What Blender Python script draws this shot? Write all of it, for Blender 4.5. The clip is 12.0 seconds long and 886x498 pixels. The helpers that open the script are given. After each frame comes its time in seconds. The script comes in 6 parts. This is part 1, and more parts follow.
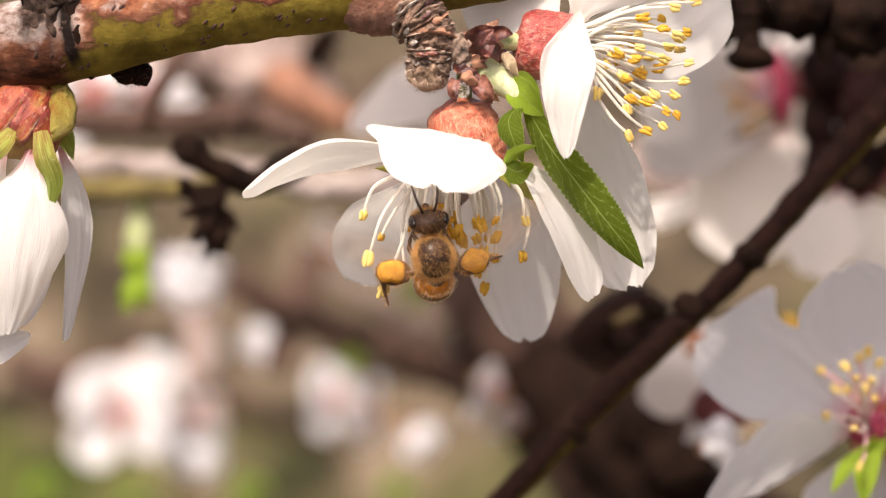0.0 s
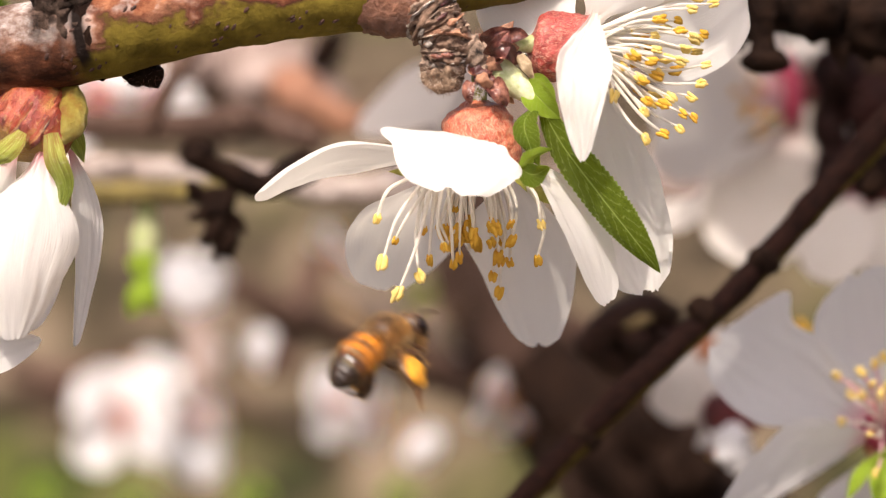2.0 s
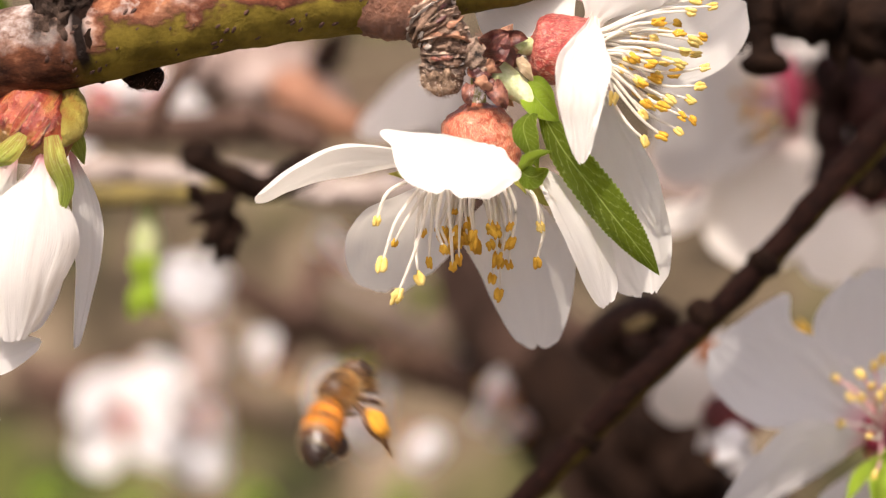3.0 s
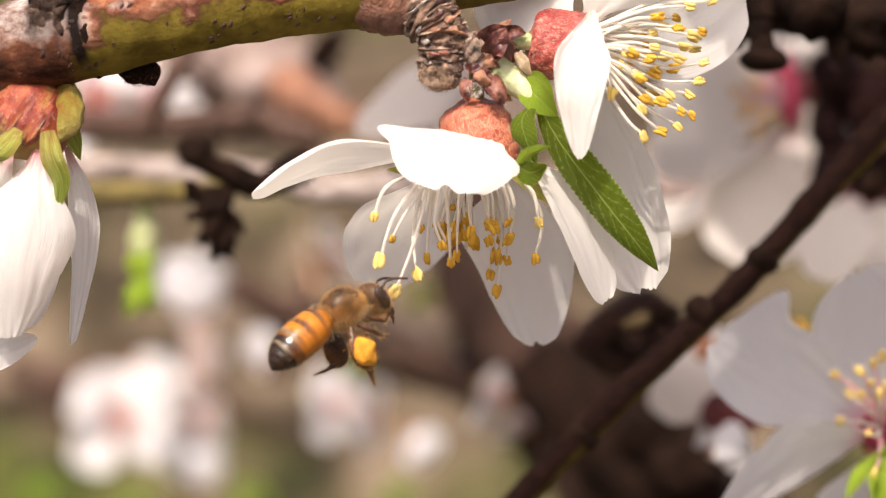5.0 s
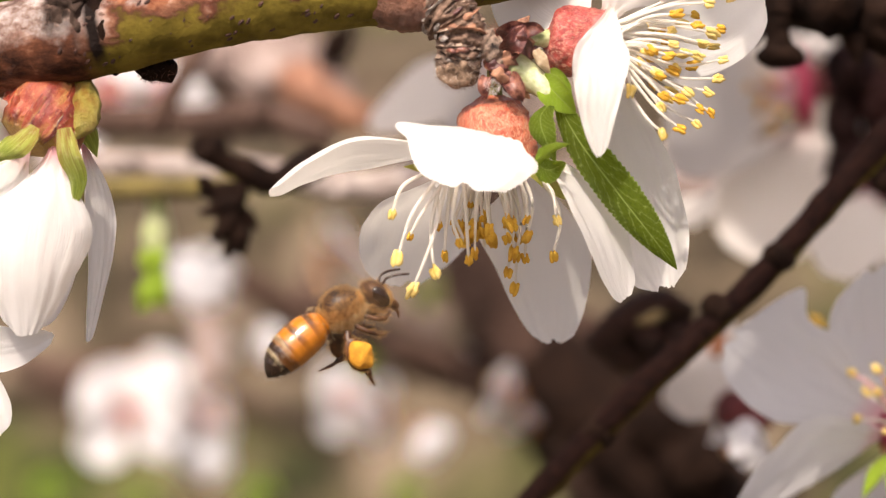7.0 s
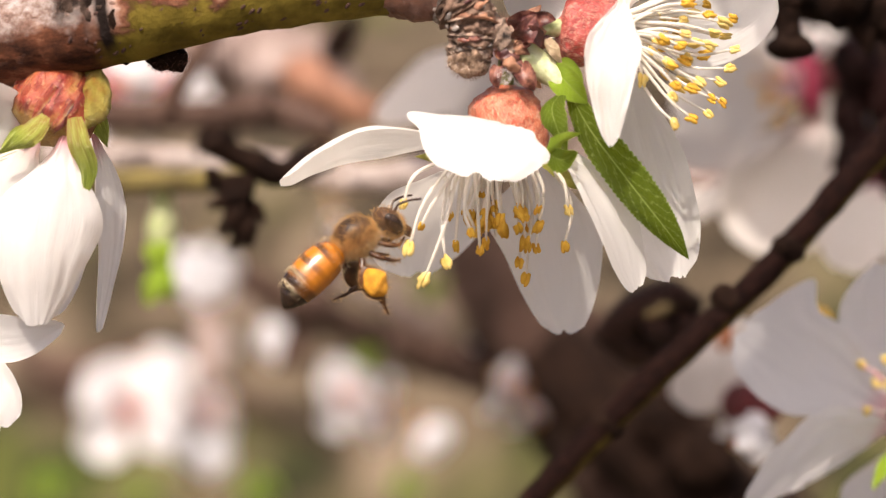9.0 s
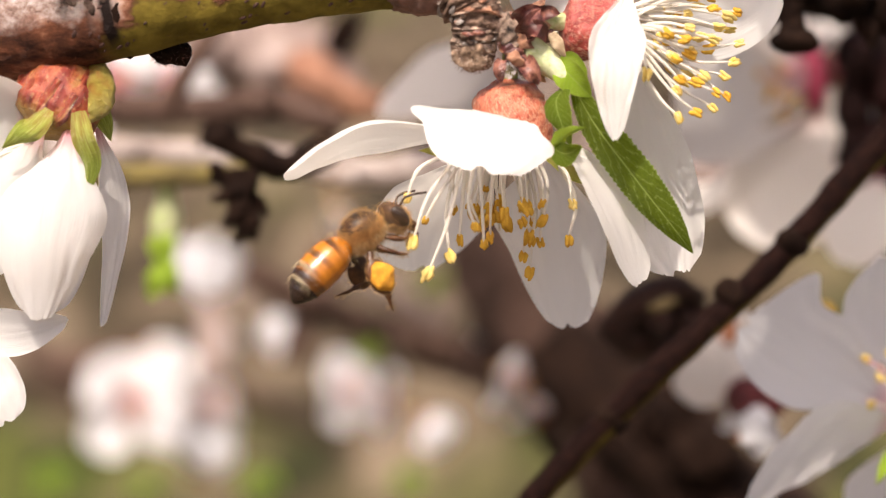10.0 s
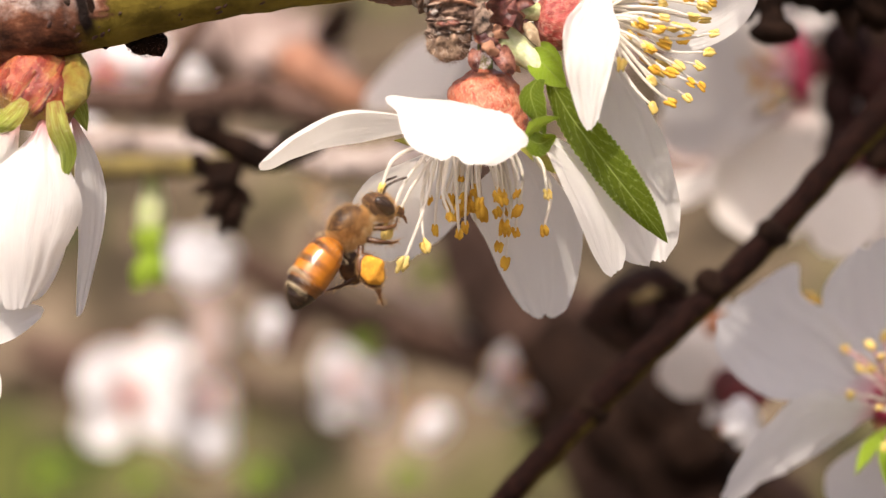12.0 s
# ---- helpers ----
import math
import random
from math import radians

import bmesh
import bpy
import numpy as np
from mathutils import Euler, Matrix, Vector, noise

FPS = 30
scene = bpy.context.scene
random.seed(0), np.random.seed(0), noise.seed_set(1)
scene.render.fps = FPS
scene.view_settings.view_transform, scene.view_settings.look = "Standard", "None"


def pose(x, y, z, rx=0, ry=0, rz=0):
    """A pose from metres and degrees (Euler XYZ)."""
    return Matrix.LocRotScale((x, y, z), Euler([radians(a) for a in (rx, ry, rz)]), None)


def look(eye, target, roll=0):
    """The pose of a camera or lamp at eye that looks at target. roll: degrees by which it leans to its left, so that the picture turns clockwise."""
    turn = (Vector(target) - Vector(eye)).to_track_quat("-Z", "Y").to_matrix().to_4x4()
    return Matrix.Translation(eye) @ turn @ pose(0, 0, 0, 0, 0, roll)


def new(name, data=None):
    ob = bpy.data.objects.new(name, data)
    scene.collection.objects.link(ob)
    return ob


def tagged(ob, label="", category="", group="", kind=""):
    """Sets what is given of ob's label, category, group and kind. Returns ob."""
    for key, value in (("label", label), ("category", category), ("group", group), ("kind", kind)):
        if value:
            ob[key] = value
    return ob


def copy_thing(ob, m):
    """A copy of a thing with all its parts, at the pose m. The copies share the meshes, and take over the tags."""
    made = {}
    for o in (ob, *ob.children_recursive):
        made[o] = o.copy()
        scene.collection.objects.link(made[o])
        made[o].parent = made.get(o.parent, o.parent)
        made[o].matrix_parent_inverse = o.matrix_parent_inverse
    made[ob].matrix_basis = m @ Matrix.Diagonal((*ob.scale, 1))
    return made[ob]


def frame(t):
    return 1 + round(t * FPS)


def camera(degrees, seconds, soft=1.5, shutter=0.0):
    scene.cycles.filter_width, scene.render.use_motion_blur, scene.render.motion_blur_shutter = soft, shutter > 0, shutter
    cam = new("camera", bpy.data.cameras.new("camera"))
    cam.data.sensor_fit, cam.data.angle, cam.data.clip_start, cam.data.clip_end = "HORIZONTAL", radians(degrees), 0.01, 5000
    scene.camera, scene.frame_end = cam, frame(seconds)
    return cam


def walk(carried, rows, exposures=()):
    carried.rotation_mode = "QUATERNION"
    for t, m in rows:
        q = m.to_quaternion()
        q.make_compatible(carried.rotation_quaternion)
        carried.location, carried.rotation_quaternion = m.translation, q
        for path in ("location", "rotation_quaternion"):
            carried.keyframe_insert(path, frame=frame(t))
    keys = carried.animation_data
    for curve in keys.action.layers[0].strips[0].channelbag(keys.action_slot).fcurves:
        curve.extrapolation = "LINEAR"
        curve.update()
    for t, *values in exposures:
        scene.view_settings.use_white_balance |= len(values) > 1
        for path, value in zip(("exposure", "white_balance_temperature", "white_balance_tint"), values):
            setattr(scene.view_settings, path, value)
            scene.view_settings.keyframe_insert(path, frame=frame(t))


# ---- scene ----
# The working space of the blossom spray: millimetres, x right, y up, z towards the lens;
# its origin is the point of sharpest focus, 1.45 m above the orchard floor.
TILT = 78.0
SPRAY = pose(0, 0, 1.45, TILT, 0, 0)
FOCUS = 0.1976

# ---- camera ----
cam = camera(20.0, 12.0, soft=1.1, shutter=1.0)
cam.data.dof.use_dof = True
cam.data.dof.focus_distance = FOCUS
cam.data.dof.aperture_fstop = 24.0
cam.data.dof.aperture_blades = 0


def stand(x, y, z, a, b, c):
    """The hand-held camera: millimetres off its rest place, and thousandths of a radian."""
    turn = Euler((a * 0.001, b * 0.001, c * 0.001)).to_matrix().to_4x4()
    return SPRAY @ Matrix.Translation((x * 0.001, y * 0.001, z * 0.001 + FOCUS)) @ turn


walk(cam, [(t, stand(*row)) for t, *row in (
    (0.0, 1.19, -0.16, 1.70, -1.62, -0.16, -1.33),
    (0.5, 0.96, -0.26, -0.20, -0.70, -0.51, -1.09),
    (1.0, 0.64, -0.32, -0.74, -0.66, -0.34, -1.59),
    (1.5, 0.25, -0.21, -0.67, -0.48, -0.70, -0.76),
    (2.0, -0.08, -0.25, -0.35, 0.38, -0.86, -0.53),
    (2.5, 0.00, 0.00, 0.00, 0.00, -0.00, 0.00),
    (3.0, 0.22, -0.30, 0.09, 1.50, 0.44, -0.26),
    (5.0, 0.14, -0.57, -0.87, 1.25, -0.79, -0.29),
    (5.5, -0.00, -0.39, -1.25, 0.29, 0.07, -0.85),
    (6.0, -0.15, -0.29, -1.47, -0.26, 1.35, -0.53),
    (6.5, -0.61, -0.32, -1.46, -0.43, 0.91, -0.29),
    (7.0, -0.91, -0.27, -1.56, -1.18, 0.93, 0.51),
    (9.0, -1.92, -0.96, -1.99, -1.66, 0.18, 0.81),
    (9.5, -2.40, -0.86, -2.15, -3.48, -0.35, 0.98),
    (10.0, -2.02, -0.93, -2.12, -4.17, 1.27, 0.89),
    (10.5, -1.12, -0.83, -1.89, -5.60, 1.82, 0.92),
    (11.0, -0.67, -0.88, -1.58, -6.04, 2.75, 0.03),
    (11.5, -0.22, -1.13, -1.56, -5.90, 3.21, -0.23),
    (12.0, 0.29, -1.28, -1.86, -6.38, 3.25, 0.73),
)])

# ---- light ----
SUN_WAY = Vector((-0.20, 0.74, 0.64)).normalized()      # towards the sun, in spray space
sun_world = (SPRAY.to_3x3() @ SUN_WAY).normalized()
world = bpy.data.worlds.new("sky")
scene.world = world
world.use_nodes = True
sky = world.node_tree.nodes.new("ShaderNodeTexSky")
sky.sky_type = "NISHITA"
sky.sun_disc = False
sky.sun_elevation = math.asin(sun_world.z)
sky.sun_rotation = math.atan2(sun_world.x, sun_world.y)
sky.air_density, sky.dust_density, sky.ozone_density = 0.3, 7.0, 0.3
world.node_tree.links.new(sky.outputs[0], world.node_tree.nodes["Background"].inputs[0])
world.node_tree.nodes["Background"].inputs[1].default_value = 0.15
sun = new("sun", bpy.data.lights.new("sun", "SUN"))
sun.data.energy, sun.data.angle, sun.data.color = 3.3, radians(0.53), (1.0, 0.90, 0.76)
sun.matrix_world = look(tuple(sun_world * 30), (0, 0, 0))
scene.view_settings.exposure = 0.58
scene.view_settings.use_white_balance = True
scene.view_settings.white_balance_temperature = 6640
scene.view_settings.white_balance_tint = 13

# ---- materials ----


class Nodes:
    """A short hand for node trees."""

    def __init__(self, name):
        self.mat = bpy.data.materials.new(name)
        self.mat.use_nodes = True
        self.tree = self.mat.node_tree
        self.tree.nodes.clear()
        self.out = self.tree.nodes.new("ShaderNodeOutputMaterial")
        self.co = self.tree.nodes.new("ShaderNodeTexCoord")

    def add(self, kind, **values):
        node = self.tree.nodes.new("ShaderNode" + kind)
        for key, value in values.items():
            if key in node.inputs:
                node.inputs[key].default_value = value
        return node

    def link(self, a, b):
        self.tree.links.new(a, b)

    def noise(self, scale, detail=4.0, rough=0.6, stretch=None, uv=False, distortion=0.0):
        node = self.add("TexNoise", Scale=scale, Detail=detail, Roughness=rough, Distortion=distortion)
        where = self.co.outputs["UV" if uv else "Object"]
        if stretch:
            m = self.tree.nodes.new("ShaderNodeMapping")
            m.inputs["Scale"].default_value = stretch
            self.link(where, m.inputs["Vector"])
            where = m.outputs[0]
        self.link(where, node.inputs["Vector"])
        return node.outputs["Fac"]

    def ramp(self, fac, *stops):
        node = self.tree.nodes.new("ShaderNodeValToRGB")
        els = node.color_ramp.elements
        while len(els) < len(stops):
            els.new(0.5)
        for el, (place, col) in zip(els, stops):
            el.position = place
            el.color = (*col, 1) if len(col) == 3 else col
        self.link(fac, node.inputs[0])
        return node.outputs[0]

    def mix(self, fac, a, b, how="MIX"):
        node = self.tree.nodes.new("ShaderNodeMix")
        node.data_type, node.blend_type = "RGBA", how
        for value, socket in ((fac, node.inputs[0]), (a, node.inputs[6]), (b, node.inputs[7])):
            if isinstance(value, (int, float)):
                socket.default_value = value
            elif isinstance(value, tuple):
                socket.default_value = (*value, 1)
            else:
                self.link(value, socket)
        return node.outputs[2]

    def math(self, how, a, b=0.0):
        node = self.tree.nodes.new("ShaderNodeMath")
        node.operation = how
        for value, socket in ((a, node.inputs[0]), (b, node.inputs[1])):
            if isinstance(value, (int, float)):
                socket.default_value = value
            else:
                self.link(value, socket)
        return node.outputs[0]

    def uv(self):
        node = self.tree.nodes.new("ShaderNodeSeparateXYZ")
        self.link(self.co.outputs["UV"], node.inputs[0])
        return node.outputs[0], node.outputs[1]

    def bump(self, height, distance, strength=1.0):
        node = self.add("Bump", Strength=strength, Distance=distance)
        self.link(height, node.inputs["Height"])
        return node.outputs[0]

    def surface(self, color, rough=0.6, normal=None, spec=0.5, through_light=None, share=0.0, sheen=0.0, coat=0.0):
        b = self.add("BsdfPrincipled", Roughness=rough)
        b.inputs["Specular IOR Level"].default_value = spec
        b.inputs["Sheen Weight"].default_value = sheen
        b.inputs["Coat Weight"].default_value, b.inputs["Coat Roughness"].default_value = coat, 0.14
        if isinstance(color, tuple):
            b.inputs["Base Color"].default_value = (*color, 1)
        else:
            self.link(color, b.inputs["Base Color"])
        if not isinstance(rough, (int, float)):
            self.link(rough, b.inputs["Roughness"])
        if normal:
            self.link(normal, b.inputs["Normal"])
            self.link(normal, b.inputs["Coat Normal"])
        last = b.outputs[0]
        if share:
            t = self.add("BsdfTranslucent")
            if isinstance(through_light, tuple):
                t.inputs["Color"].default_value = (*through_light, 1)
            else:
                self.link(through_light, t.inputs["Color"])
            m = self.tree.nodes.new("ShaderNodeMixShader")
            m.inputs[0].default_value = share
            self.link(last, m.inputs[1])
            self.link(t.outputs[0], m.inputs[2])
            last = m.outputs[0]
        self.link(last, self.out.inputs[0])
        return self.mat


def plain(name, dark, light, scale, rough=0.6, depth=0.0, fine=None, spec=0.5, light_through=0.0, tint=None, sheen=0.0, coat=0.0, middle=None):
    """A surface whose colour wanders between two tones at two scales, with relief."""
    n = Nodes(name)
    big, small = n.noise(scale), n.noise(fine or scale * 6, 6.0, 0.7)
    fac = n.math("ADD", n.math("MULTIPLY", big, 0.65), n.math("MULTIPLY", small, 0.35))
    stops = ((0.36, dark), (0.5, middle), (0.64, light)) if middle else ((0.36, dark), (0.64, light))
    col = n.ramp(fac, *stops)
    normal = n.bump(small, depth) if depth else None
    return n.surface(col, rough, normal, spec, tint or light, light_through, sheen, coat)


def petal_material(name, tone, claw, share, glow=(0.98, 0.90, 0.79)):
    n = Nodes(name)
    u, v = n.uv()
    veins = n.noise(9.0, 3.0, 0.6, (0.5, 7.0, 1.0), uv=True, distortion=0.4)
    folds = n.noise(260.0, 3.0, 0.5)
    grain = n.noise(2600.0, 4.0, 0.6)
    pale = n.mix(n.math("MULTIPLY", veins, 0.6), tone, tuple(c * 0.90 for c in tone))
    pale = n.mix(n.math("MULTIPLY", grain, 0.2), pale, (tone[0] * 0.93, tone[1] * 0.91, tone[2] * 0.88))
    base = n.ramp(u, (0.02, (1, 1, 1)), (0.22, (0, 0, 0)))
    col = n.mix(base, pale, claw)
    height = n.math("ADD", n.math("MULTIPLY", veins, 0.6), n.math("MULTIPLY", folds, 1.0))
    normal = n.bump(height, 0.0004, 0.42)
    return n.surface(col, 0.5, normal, 0.35, n.mix(0.6, col, glow), share, 0.1)


def calyx_material(name, deep, mid, pale, green=None):
    """A glossy cup, finely wrinkled lengthwise, with pale threads; its wrinkle highlights are painted pale."""
    n = Nodes(name)
    u, v = n.uv()
    tone = n.noise(420.0, 4.0, 0.6)
    fold = n.noise(7.0, 4.0, 0.65, (1.0, 3.2, 1.0), uv=True, distortion=1.6)
    crease = n.noise(1500.0, 5.0, 0.7, distortion=0.8)
    both = n.math("ADD", n.math("MULTIPLY", fold, 0.5), n.math("MULTIPLY", crease, 0.5))
    col = n.ramp(both, (0.40, deep), (0.53, mid), (0.70, pale))
    col = n.mix(n.ramp(tone, (0.42, (0, 0, 0)), (0.62, (0.4, 0.4, 0.4))), col, deep)
    if green:
        col = n.mix(n.ramp(n.noise(170.0, 3.0), (0.52, (0, 0, 0)), (0.62, (0.85, 0.85, 0.85))), col, green)
    thread = n.ramp(n.noise(7.0, 3.0, 0.6, (1.0, 5.0, 1.0), uv=True, distortion=1.3), (0.47, (0, 0, 0)), (0.5, (1, 1, 1)), (0.53, (0, 0, 0)))
    col = n.mix(n.math("MULTIPLY", thread, 0.85), col, pale)
    normal = n.bump(n.math("ADD", both, n.math("MULTIPLY", thread, 0.16)), 0.0004, 0.9)
    return n.surface(col, 0.30, normal, 0.5, mid, 0.06, 0.0, 0.55)


def streaked_calyx():
    """A glossy cup streaked lengthwise in red, orange and olive gold."""
    n = Nodes("streaked_calyx")
    u, v = n.uv()
    streak = n.noise(3.0, 5.0, 0.6, (0.5, 5.0, 1.0), uv=True, distortion=0.6)
    fine = n.noise(2300.0, 4.0, 0.7)
    col = n.ramp(streak, (0.34, (0.09, 0.006, 0.005)), (0.46, (0.27, 0.022, 0.010)), (0.57, (0.40, 0.085, 0.025)), (0.72, (0.44, 0.29, 0.07)))
    tip = n.ramp(n.math("ADD", u, n.math("MULTIPLY", n.math("SUBTRACT", streak, 0.5), 0.8)), (0.78, (0, 0, 0)), (1.05, (0.7, 0.7, 0.7)))
    col = n.mix(tip, col, (0.33, 0.27, 0.05))
    col = n.mix(n.ramp(fine, (0.55, (0, 0, 0)), (0.70, (0.45, 0.45, 0.45))), col, (0.75, 0.52, 0.22))
    normal = n.bump(n.math("ADD", n.math("MULTIPLY", streak, 0.8), n.math("MULTIPLY", fine, 0.5)), 0.0005, 1.0)
    return n.surface(col, 0.30, normal, 0.6, (0.6, 0.2, 0.05), 0.08, 0.0, 0.6)


def veined_sepal():
    """A downy green sepal, its veins red towards the root."""
    n = Nodes("veined_sepal")
    u, v = n.uv()
    vein = n.noise(4.0, 3.0, 0.6, (0.5, 5.0, 1.0), uv=True, distortion=0.5)
    fine = n.noise(2200.0, 4.0, 0.7)
    col = n.ramp(vein, (0.36, (0.14, 0.21, 0.02)), (0.52, (0.33, 0.42, 0.05)), (0.66, (0.58, 0.64, 0.20)))
    root = n.math("MULTIPLY", n.ramp(u, (0.08, (1, 1, 1)), (0.62, (0, 0, 0))), n.ramp(vein, (0.40, (1, 1, 1)), (0.56, (0.1, 0.1, 0.1))))
    col = n.mix(root, col, (0.34, 0.06, 0.02))
    col = n.mix(n.ramp(fine, (0.58, (0, 0, 0)), (0.7, (0.5, 0.5, 0.5))), col, (0.72, 0.68, 0.36))
    normal = n.bump(n.math("ADD", vein, n.math("MULTIPLY", fine, 0.5)), 0.0005, 0.8)
    return n.surface(col, 0.42, normal, 0.5, (0.55, 0.60, 0.08), 0.3, 0.1)


def bark_material():
    """Young almond bark: olive skin below, peeling russet and silver skin above."""
    n = Nodes("young_bark")
    u, v = n.uv()
    top = n.math("SUBTRACT", 0.5, n.math("ABSOLUTE", n.math("SUBTRACT", v, 0.5)))   # 0.5 at the upper side
    ragged = n.noise(420.0, 5.0, 0.55, (0.7, 1.0, 1.0))
    old = n.ramp(u, (0.29, (0.14, 0.14, 0.14)), (0.345, (0, 0, 0)))
    top = n.math("ADD", top, old)
    skin = n.math("ADD", top, n.math("MULTIPLY", n.math("SUBTRACT", ragged, 0.5), 0.34))
    olive = n.ramp(n.noise(500.0, 4.0), (0.35, (0.085, 0.062, 0.008)), (0.65, (0.185, 0.14, 0.022)))
    russet = n.ramp(n.noise(330.0, 6.0, 0.7), (0.36, (0.06, 0.019, 0.011)), (0.48, (0.17, 0.058, 0.028)), (0.62, (0.33, 0.15, 0.08)))
    silver = n.ramp(n.noise(150.0, 5.0, 0.7), (0.52, (0, 0, 0)), (0.57, (1, 1, 1)))
    silver = n.math("MULTIPLY", silver, n.ramp(skin, (0.27, (0, 0, 0)), (0.35, (1, 1, 1))))
    russet = n.mix(silver, russet, n.ramp(n.noise(700.0, 5.0, 0.7), (0.38, (0.20, 0.145, 0.125)), (0.6, (0.48, 0.42, 0.40))))
    cut = n.ramp(skin, (0.245, (0, 0, 0)), (0.26, (1, 1, 1)))
    col = n.mix(cut, olive, russet)
    rim = n.ramp(skin, (0.22, (0, 0, 0)), (0.252, (1, 1, 1)), (0.30, (0, 0, 0)))
    col = n.mix(n.math("MULTIPLY", rim, 0.9), col, (0.055, 0.018, 0.012))
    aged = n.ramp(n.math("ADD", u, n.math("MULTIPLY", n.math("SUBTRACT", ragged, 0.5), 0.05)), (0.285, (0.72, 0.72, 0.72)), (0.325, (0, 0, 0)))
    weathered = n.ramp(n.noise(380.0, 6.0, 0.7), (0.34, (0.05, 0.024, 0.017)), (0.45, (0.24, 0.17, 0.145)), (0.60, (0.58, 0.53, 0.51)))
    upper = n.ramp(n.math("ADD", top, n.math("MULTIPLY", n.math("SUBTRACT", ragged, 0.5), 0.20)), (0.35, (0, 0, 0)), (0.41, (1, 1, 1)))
    rusty = n.ramp(n.noise(420.0, 6.0, 0.7, (0.5, 1.0, 1.0)), (0.36, (0.022, 0.009, 0.006)), (0.5, (0.10, 0.036, 0.018)), (0.64, (0.26, 0.12, 0.07)))
    col = n.mix(n.ramp(u, (0.30, (1, 1, 1)), (0.318, (0, 0, 0))), col, rusty)
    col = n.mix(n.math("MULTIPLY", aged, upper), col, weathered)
    warp = n.math("MULTIPLY", n.math("SUBTRACT", n.noise(330.0, 5.0, 0.65), 0.5), 0.03)
    scar = n.ramp(n.math("ABSOLUTE", n.math("SUBTRACT", n.math("ADD", u, warp), 0.293)), (0.013, (1, 1, 1)), (0.022, (0, 0, 0)))
    scar = n.math("MULTIPLY", scar, n.ramp(n.math("ADD", top, n.math("MULTIPLY", warp, 3.0)), (0.37, (0, 0, 0)), (0.44, (1, 1, 1))))
    groove = n.ramp(n.math("ABSOLUTE", n.math("SUBTRACT", n.math("ADD", u, n.math("MULTIPLY", warp, 0.4)), 0.3195)), (0.004, (1, 1, 1)), (0.0095, (0, 0, 0)))
    groove = n.math("MULTIPLY", groove, n.ramp(top, (0.13, (0, 0, 0)), (0.22, (1, 1, 1))))
    cork = n.ramp(n.noise(900.0, 6.0, 0.75), (0.36, (0.006, 0.004, 0.003)), (0.5, (0.035, 0.021, 0.016)), (0.66, (0.17, 0.11, 0.085)))
    col = n.mix(scar, col, cork)
    col = n.mix(groove, col, (0.009, 0.005, 0.004))
    specks = n.ramp(n.noise(1500.0, 2.0, 0.5, (0.6, 1.0, 1.0)), (0.72, (0, 0, 0)), (0.76, (1, 1, 1)))
    col = n.mix(n.math("MULTIPLY", specks, 0.7), col, (0.07, 0.03, 0.02))
    height = n.math("ADD", n.math("MULTIPLY", cut, 0.5), n.noise(1300.0, 6.0, 0.7))
    return n.surface(col, 0.75, n.bump(height, 0.0004, 0.6), 0.12)


def twig_material():
    """A dark shoot, purplish brown above and olive below."""
    n = Nodes("two_toned_twig")
    u, v = n.uv()
    low = n.math("ABSOLUTE", n.math("SUBTRACT", v, 0.5))
    low = n.math("ADD", low, n.math("MULTIPLY", n.math("SUBTRACT", n.noise(120.0, 4.0), 0.5), 0.2))
    fine = n.noise(900.0, 5.0, 0.7)
    brown = n.ramp(fine, (0.35, (0.005, 0.002, 0.0018)), (0.65, (0.020, 0.008, 0.006)))
    olive = n.ramp(fine, (0.35, (0.05, 0.035, 0.006)), (0.65, (0.13, 0.10, 0.02)))
    col = n.mix(n.ramp(low, (0.36, (0, 0, 0)), (0.41, (1, 1, 1))), brown, olive)
    return n.surface(col, 0.7, n.bump(fine, 0.0006), 0.06)


def leaf_material(name, dark, light):
    n = Nodes(name)
    u, v = n.uv()
    off = n.math("ABSOLUTE", n.math("SUBTRACT", v, 0.5))
    rib = n.ramp(off, (0.008, (1, 1, 1)), (0.03, (0, 0, 0)))
    wob = n.noise(7.0, 3.0, 0.6, (1.0, 2.0, 1.0), uv=True)
    lane = n.math("FRACT", n.math("ADD", n.math("MULTIPLY", n.math("SUBTRACT", u, n.math("MULTIPLY", off, 0.42)), 11.0), n.math("MULTIPLY", wob, 1.3)))
    side_vein = n.ramp(n.math("ABSOLUTE", n.math("SUBTRACT", lane, 0.5)), (0.02, (1, 1, 1)), (0.075, (0, 0, 0)))
    rim = n.ramp(off, (0.462, (0, 0, 0)), (0.485, (1, 1, 1)))
    cells = n.noise(26.0, 4.0, 0.7, (2.0, 1.2, 1.0), uv=True)
    col = n.ramp(cells, (0.34, dark), (0.66, light))
    veins = n.math("MAXIMUM", n.math("MAXIMUM", rib, n.math("MULTIPLY", rim, 0.8)), n.math("MULTIPLY", side_vein, 0.7))
    col = n.mix(n.math("MULTIPLY", veins, 0.85), col, (0.42, 0.52, 0.14))
    normal = n.bump(n.math("SUBTRACT", n.math("MULTIPLY", cells, 0.7), n.math("MULTIPLY", veins, 0.8)), 0.0004, 0.8)
    return n.surface(col, 0.5, normal, 0.25, n.mix(0.6, col, (0.46, 0.62, 0.02)), 0.40)


